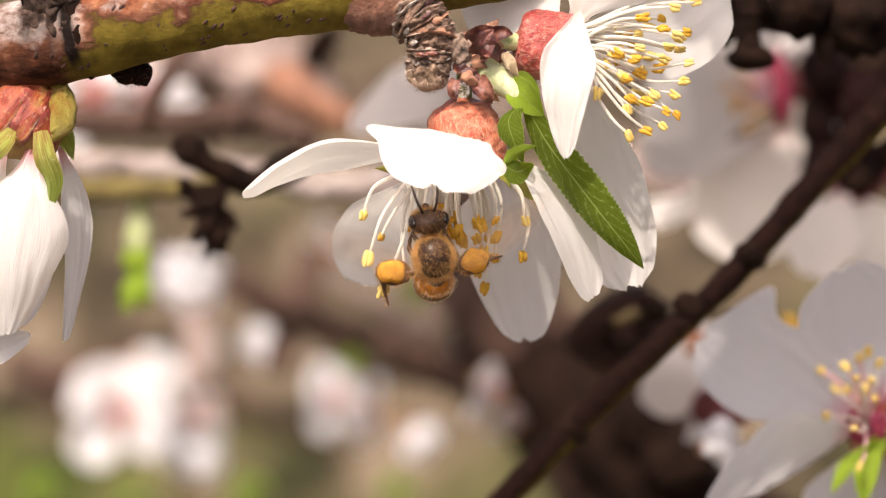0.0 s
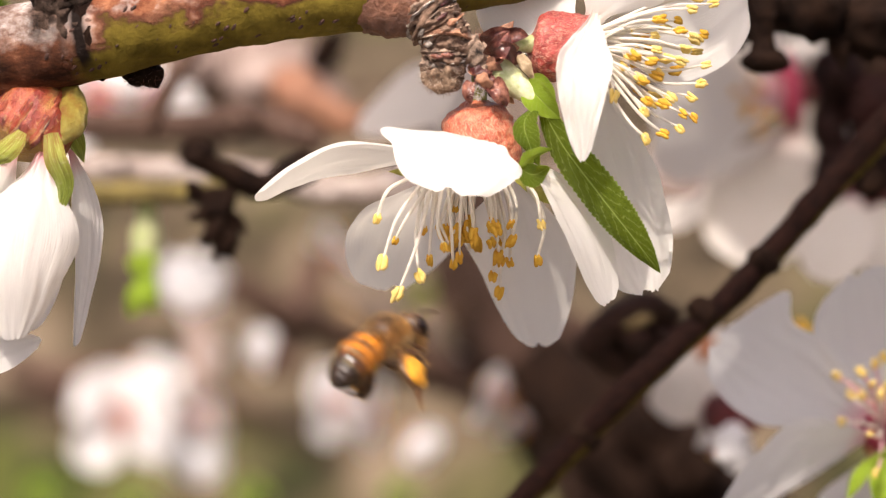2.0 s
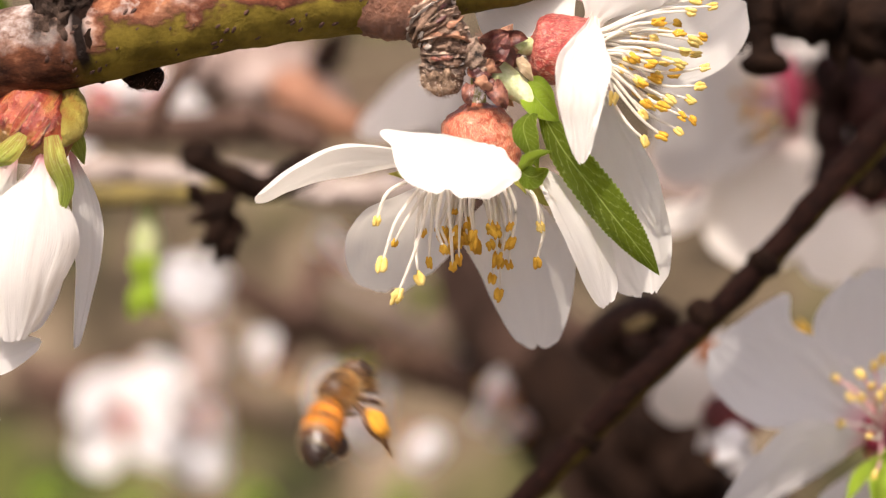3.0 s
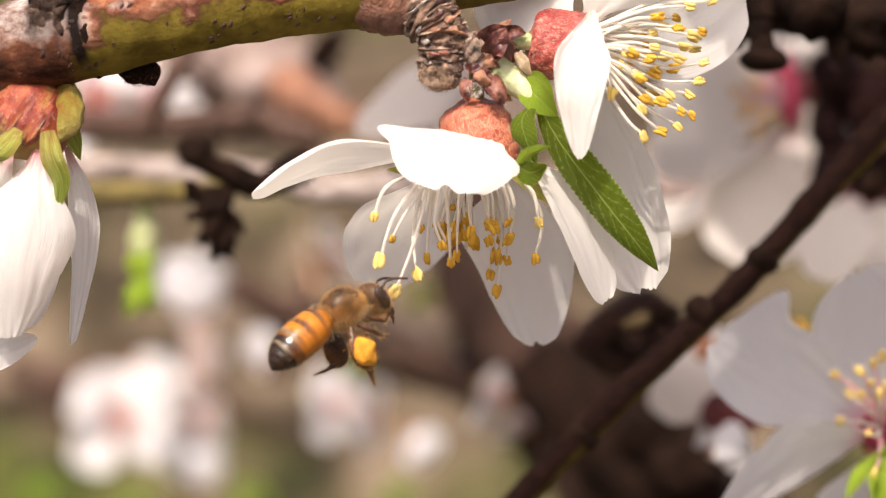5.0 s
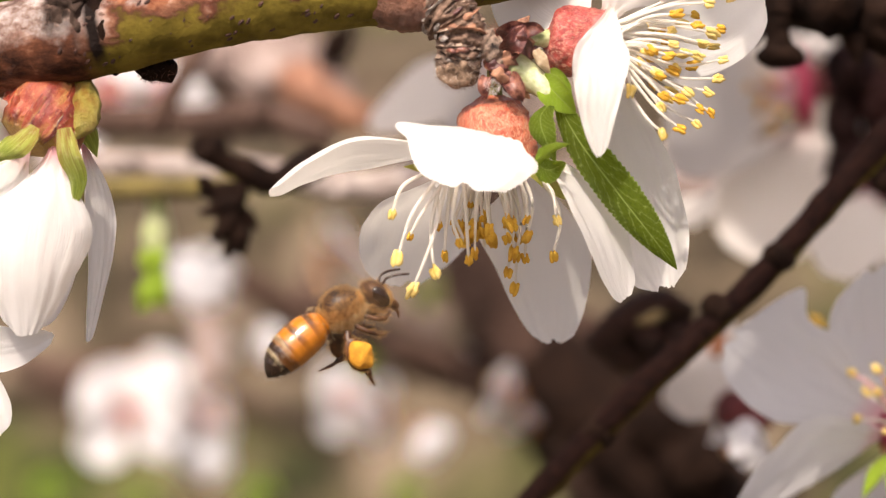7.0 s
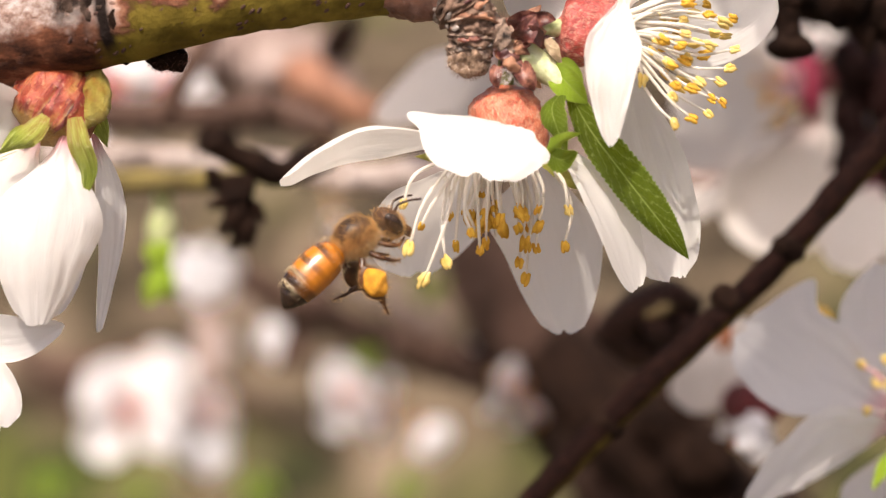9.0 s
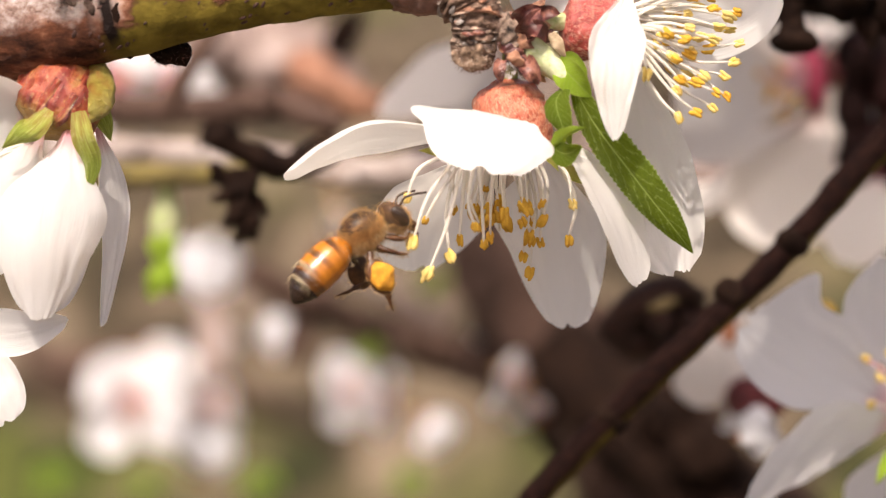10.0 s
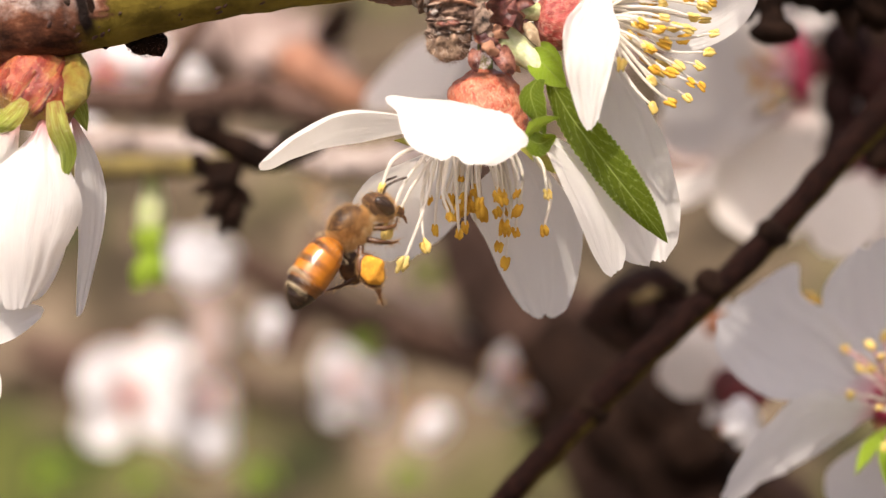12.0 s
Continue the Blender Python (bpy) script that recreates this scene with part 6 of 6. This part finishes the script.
        part("spur_foot", tube(B(), [line[3], Vector(line[3]).lerp(Vector(line[4]), .6), line[4]], [.32, .27, .12], 12, 12, rough=.06, grain=2), LEG, leg)
        tagged(part("leg_hair", leg_hair(line, s), FUR, leg), kind="stuff")
    return bee, belly


def leg_hair(line, seed):
    bm = B()
    rnd = random.Random(seed * 7 + len(line))
    pts = spline(line, 40)
    for _ in range(170):
        root = rnd.choice(pts)
        d = Vector((rnd.gauss(0, 1), rnd.gauss(0, 1), rnd.gauss(-.3, 1))).normalized()
        w = d.cross(Vector((rnd.gauss(0, 1), 1, 0))).normalized() * .014
        bm.faces.new((bm.verts.new(root - w), bm.verts.new(root + w), bm.verts.new(root + d * rnd.uniform(.35, .75))))
    return bm


def wing(bee, name, hinge, length, width, s):
    """A membrane on its hinge, spread along y; it turns about the hinge."""
    bm = B()
    uvl = bm.loops.layers.uv.verify()
    nu, nv, rows = 16, 6, []
    for i in range(nu + 1):
        x = i / nu
        lead = 0.25 * width * math.sin(math.pi * x * .9)
        deep = width * (0.16 + 0.84 * math.sin(math.pi * min(1, .12 + x * .86)) ** .8) * (1 if x < .97 else .75)
        rows.append([bm.verts.new(((lead - deep * j / nv) * .001, s * length * x * .001, .06 * math.sin(j * 2.1 + x * 3) * .001)) for j in range(nv + 1)])
    for i in range(nu):
        for j in range(nv):
            f = bm.faces.new((rows[i][j], rows[i + 1][j], rows[i + 1][j + 1], rows[i][j + 1]))
            f.smooth = True
            for loop, (du, dv) in zip(f.loops, ((0, 0), (1, 0), (1, 1), (0, 1))):
                loop[uvl].uv = ((i + du) / nu, (j + dv) / nv)
    me = bpy.data.meshes.new(name)
    bm.to_mesh(me)
    bm.free()
    me.materials.append(WING)
    ob = new(name, me)
    ob.parent = bee
    ob.location = Vector(hinge) * .001
    return tagged(ob, "clear brownish veined wing")


bee, belly = honey_bee()
WINGS = []
for s in (-1, 1):
    WINGS.append((wing(bee, "forewing", (.6, s * 1.35, 1.25), 8.8, 2.9, s), (.6, s * 1.35, 1.25), s, 0.0))
    WINGS.append((wing(bee, "hindwing", (-.4, s * 1.35, 1.1), 6.2, 2.0, s), (-.4, s * 1.35, 1.1), s, -6.0))


def bee_pose(x, y, z, fx, fy, fz, ux, uy, uz):
    """Place in spray millimetres, the way ahead and the way of its back."""
    f = Vector((fx, fy, fz)).normalized()
    u = Vector((ux, uy, uz))
    u = (u - f * u.dot(f)).normalized()
    m = Matrix((f, u.cross(f), u)).transposed().to_4x4()
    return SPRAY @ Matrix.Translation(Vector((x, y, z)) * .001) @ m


BEE_ROWS = [
    (0.00, 0.52, -1.13, 5.60, -0.12, 0.97, 0.10, 0.10, -0.10, 0.97),
    (0.50, 0.37, -1.08, 5.60, 0.02, 0.97, 0.10, 0.05, -0.10, 0.97),
    (1.00, 0.44, -1.22, 5.60, 0.03, 0.97, 0.08, 0.00, -0.08, 0.97),
    (1.20, -0.20, 0.00, 5.60, 0.00, 0.97, -0.10, -0.05, 0.10, 0.97),
    (1.30, -0.95, 0.77, 5.83, -0.01, 0.86, -0.50, -0.36, 0.46, 0.81),
    (1.43, -1.02, 0.82, 5.74, -0.01, 0.88, -0.47, -0.36, 0.43, 0.83),
    (1.47, -1.61, 1.16, 5.79, 0.07, 0.87, -0.49, -0.32, 0.48, 0.82),
    (1.50, -1.91, 0.54, 5.64, 0.08, 0.90, -0.43, -0.31, 0.43, 0.85),
    (1.53, -2.30, -0.15, 5.59, 0.11, 0.90, -0.42, -0.43, 0.42, 0.80),
    (1.60, -4.11, -3.13, 6.26, 0.56, 0.22, -0.80, -0.23, 0.97, 0.11),
    (1.70, -4.61, -4.11, 6.34, 0.52, 0.04, -0.86, -0.12, 0.99, -0.03),
    (1.80, -4.69, -4.02, 6.33, 0.52, 0.05, -0.85, -0.13, 0.99, -0.03),
    (1.90, -4.43, -5.09, 6.29, 0.56, 0.00, -0.83, 0.03, 1.00, 0.02),
    (1.97, -4.62, -6.32, 6.23, 0.55, 0.29, -0.79, -0.32, 0.94, 0.12),
    (2.00, -4.17, -6.71, 6.24, 0.54, 0.30, -0.79, -0.31, 0.94, 0.15),
    (2.03, -3.58, -7.24, 6.23, 0.55, 0.31, -0.78, -0.30, 0.94, 0.17),
    (2.13, -2.54, -8.93, 5.97, 0.65, 0.39, -0.65, -0.21, 0.91, 0.34),
    (2.20, -2.46, -9.11, 5.98, 0.65, 0.39, -0.65, -0.21, 0.92, 0.34),
    (2.30, -2.11, -10.45, 6.01, 0.61, 0.45, -0.65, -0.25, 0.89, 0.39),
    (2.40, -1.85, -11.32, 6.01, 0.54, 0.55, -0.64, -0.31, 0.83, 0.46),
    (2.50, -2.02, -11.87, 6.14, 0.48, 0.54, -0.69, -0.34, 0.84, 0.42),
    (2.60, -2.06, -12.08, 6.19, 0.42, 0.55, -0.72, -0.40, 0.83, 0.40),
    (2.70, -2.72, -12.92, 6.29, 0.38, 0.52, -0.76, -0.45, 0.83, 0.34),
    (2.80, -3.87, -12.79, 6.31, 0.36, 0.52, -0.77, -0.47, 0.82, 0.33),
    (2.90, -6.25, -11.87, 6.36, 0.30, 0.52, -0.80, -0.56, 0.77, 0.30),
    (2.97, -7.20, -11.20, 6.24, 0.34, 0.57, -0.75, -0.54, 0.77, 0.35),
    (3.00, -7.85, -10.85, 6.29, 0.32, 0.56, -0.77, -0.56, 0.76, 0.32),
    (3.03, -8.50, -10.50, 6.35, 0.29, 0.52, -0.80, -0.59, 0.76, 0.28),
    (3.10, -9.86, -9.50, 6.13, 0.38, 0.60, -0.70, -0.54, 0.76, 0.36),
    (3.20, -11.29, -8.22, 5.91, 0.44, 0.65, -0.62, -0.57, 0.73, 0.36),
    (3.60, -11.48, -6.17, 6.04, 0.52, 0.49, -0.70, -0.50, 0.84, 0.22),
    (4.30, -9.49, -4.32, 5.89, 0.63, 0.43, -0.65, -0.39, 0.90, 0.20),
    (4.80, -7.98, -4.73, 5.54, 0.75, 0.41, -0.51, -0.34, 0.91, 0.23),
    (4.90, -7.48, -4.52, 5.40, 0.77, 0.44, -0.46, -0.36, 0.90, 0.25),
    (5.00, -7.32, -4.81, 5.53, 0.75, 0.42, -0.51, -0.35, 0.91, 0.23),
    (5.20, -7.36, -5.11, 5.38, 0.77, 0.45, -0.45, -0.37, 0.89, 0.26),
    (5.50, -7.47, -4.99, 5.34, 0.83, 0.35, -0.43, -0.26, 0.93, 0.26),
    (5.80, -6.56, -4.29, 5.36, 0.81, 0.38, -0.44, -0.29, 0.92, 0.26),
    (6.00, -6.77, -4.27, 5.48, 0.76, 0.43, -0.49, -0.36, 0.90, 0.24),
    (6.20, -6.15, -3.93, 5.54, 0.74, 0.44, -0.52, -0.38, 0.90, 0.23),
    (6.50, -6.25, -4.10, 5.51, 0.75, 0.43, -0.50, -0.36, 0.90, 0.23),
    (6.70, -7.92, -4.51, 5.02, 0.77, 0.60, -0.31, -0.47, 0.83, 0.30),
    (7.00, -8.81, -5.01, 4.85, 0.84, 0.53, -0.24, -0.40, 0.86, 0.32),
    (7.20, -8.60, -3.79, 5.15, 0.84, 0.45, -0.36, -0.31, 0.91, 0.29),
    (8.80, -8.55, -0.56, 4.79, 0.80, 0.56, -0.22, -0.48, 0.81, 0.33),
    (9.00, -8.63, -0.32, 4.79, 0.80, 0.56, -0.22, -0.48, 0.81, 0.33),
    (9.20, -8.52, -0.17, 4.60, 0.81, 0.56, -0.15, -0.49, 0.80, 0.34),
    (9.50, -8.46, -0.19, 4.40, 0.82, 0.56, -0.08, -0.51, 0.79, 0.35),
    (9.70, -8.49, -0.16, 4.91, 0.77, 0.58, -0.27, -0.50, 0.81, 0.32),
    (10.00, -8.42, -0.37, 5.04, 0.76, 0.56, -0.32, -0.48, 0.82, 0.30),
    (10.20, -8.42, -0.56, 4.81, 0.77, 0.60, -0.23, -0.52, 0.79, 0.33),
    (10.50, -8.53, -0.63, 4.57, 0.76, 0.63, -0.14, -0.56, 0.75, 0.34),
    (10.70, -8.41, -0.29, 4.81, 0.77, 0.60, -0.23, -0.52, 0.79, 0.33),
    (11.00, -8.02, -0.17, 4.72, 0.79, 0.58, -0.20, -0.50, 0.80, 0.33),
    (11.20, -7.88, 0.01, 4.87, 0.80, 0.54, -0.25, -0.46, 0.83, 0.32),
    (11.50, -7.72, 0.08, 5.07, 0.77, 0.55, -0.33, -0.47, 0.83, 0.30),
    (11.70, -7.46, -0.32, 5.01, 0.74, 0.60, -0.31, -0.52, 0.80, 0.31),
    (11.90, -7.41, -0.66, 4.84, 0.70, 0.67, -0.24, -0.60, 0.74, 0.32),
    (12.00, -7.44, -0.78, 4.91, 0.67, 0.69, -0.27, -0.62, 0.72, 0.32),
]
BEAT = (0.0, 78.0, 38.0, -34.0, -62.0)      # degrees, five steps to a stroke


def motions():
    walk(bee, [(t, bee_pose(*row)) for t, *row in BEE_ROWS])
    for ob, hinge, s, lag in WINGS:
        rows = []
        for k in range(361):
            swing = BEAT[k % 5]
            rows.append((k / 30, pose(hinge[0] * .001, hinge[1] * .001, hinge[2] * .001, s * (swing * .8 + 12), 0, s * (-24 + lag - 0.15 * swing))))
        walk(ob, rows)
    waist = Vector((-1.7, 0, -.3)) * .001
    walk(belly, [(t, Matrix.Translation(waist) @ pose(0, 0, 0, 0, bend, 0) @ Matrix.Translation(-waist)) for t, bend in ((0, -76), (.5, -76), (1.0, -72), (1.2, -48), (1.32, -4), (1.6, 0), (12, 0))])
    for leg, hip, s in HIND_LEGS:
        walk(leg, [(t, Matrix.Translation(hip) @ pose(0, 0, 0, s * spread, trail, 0) @ Matrix.Translation(-hip)) for t, spread, trail in ((0, 62, 0), (1.0, 62, 0), (1.25, 45, 0), (1.5, 40, 0), (1.7, 36, 10), (2.0, 12, 18), (2.2, 6, 14), (2.6, 0, 12), (3.2, 0, 12), (4.8, 0, 0), (7.2, 0, 0), (9.0, 0, 4), (10.0, 0, 9), (11.0, 0, 11), (11.5, 0, 14), (12, 0, 20))])


motions()
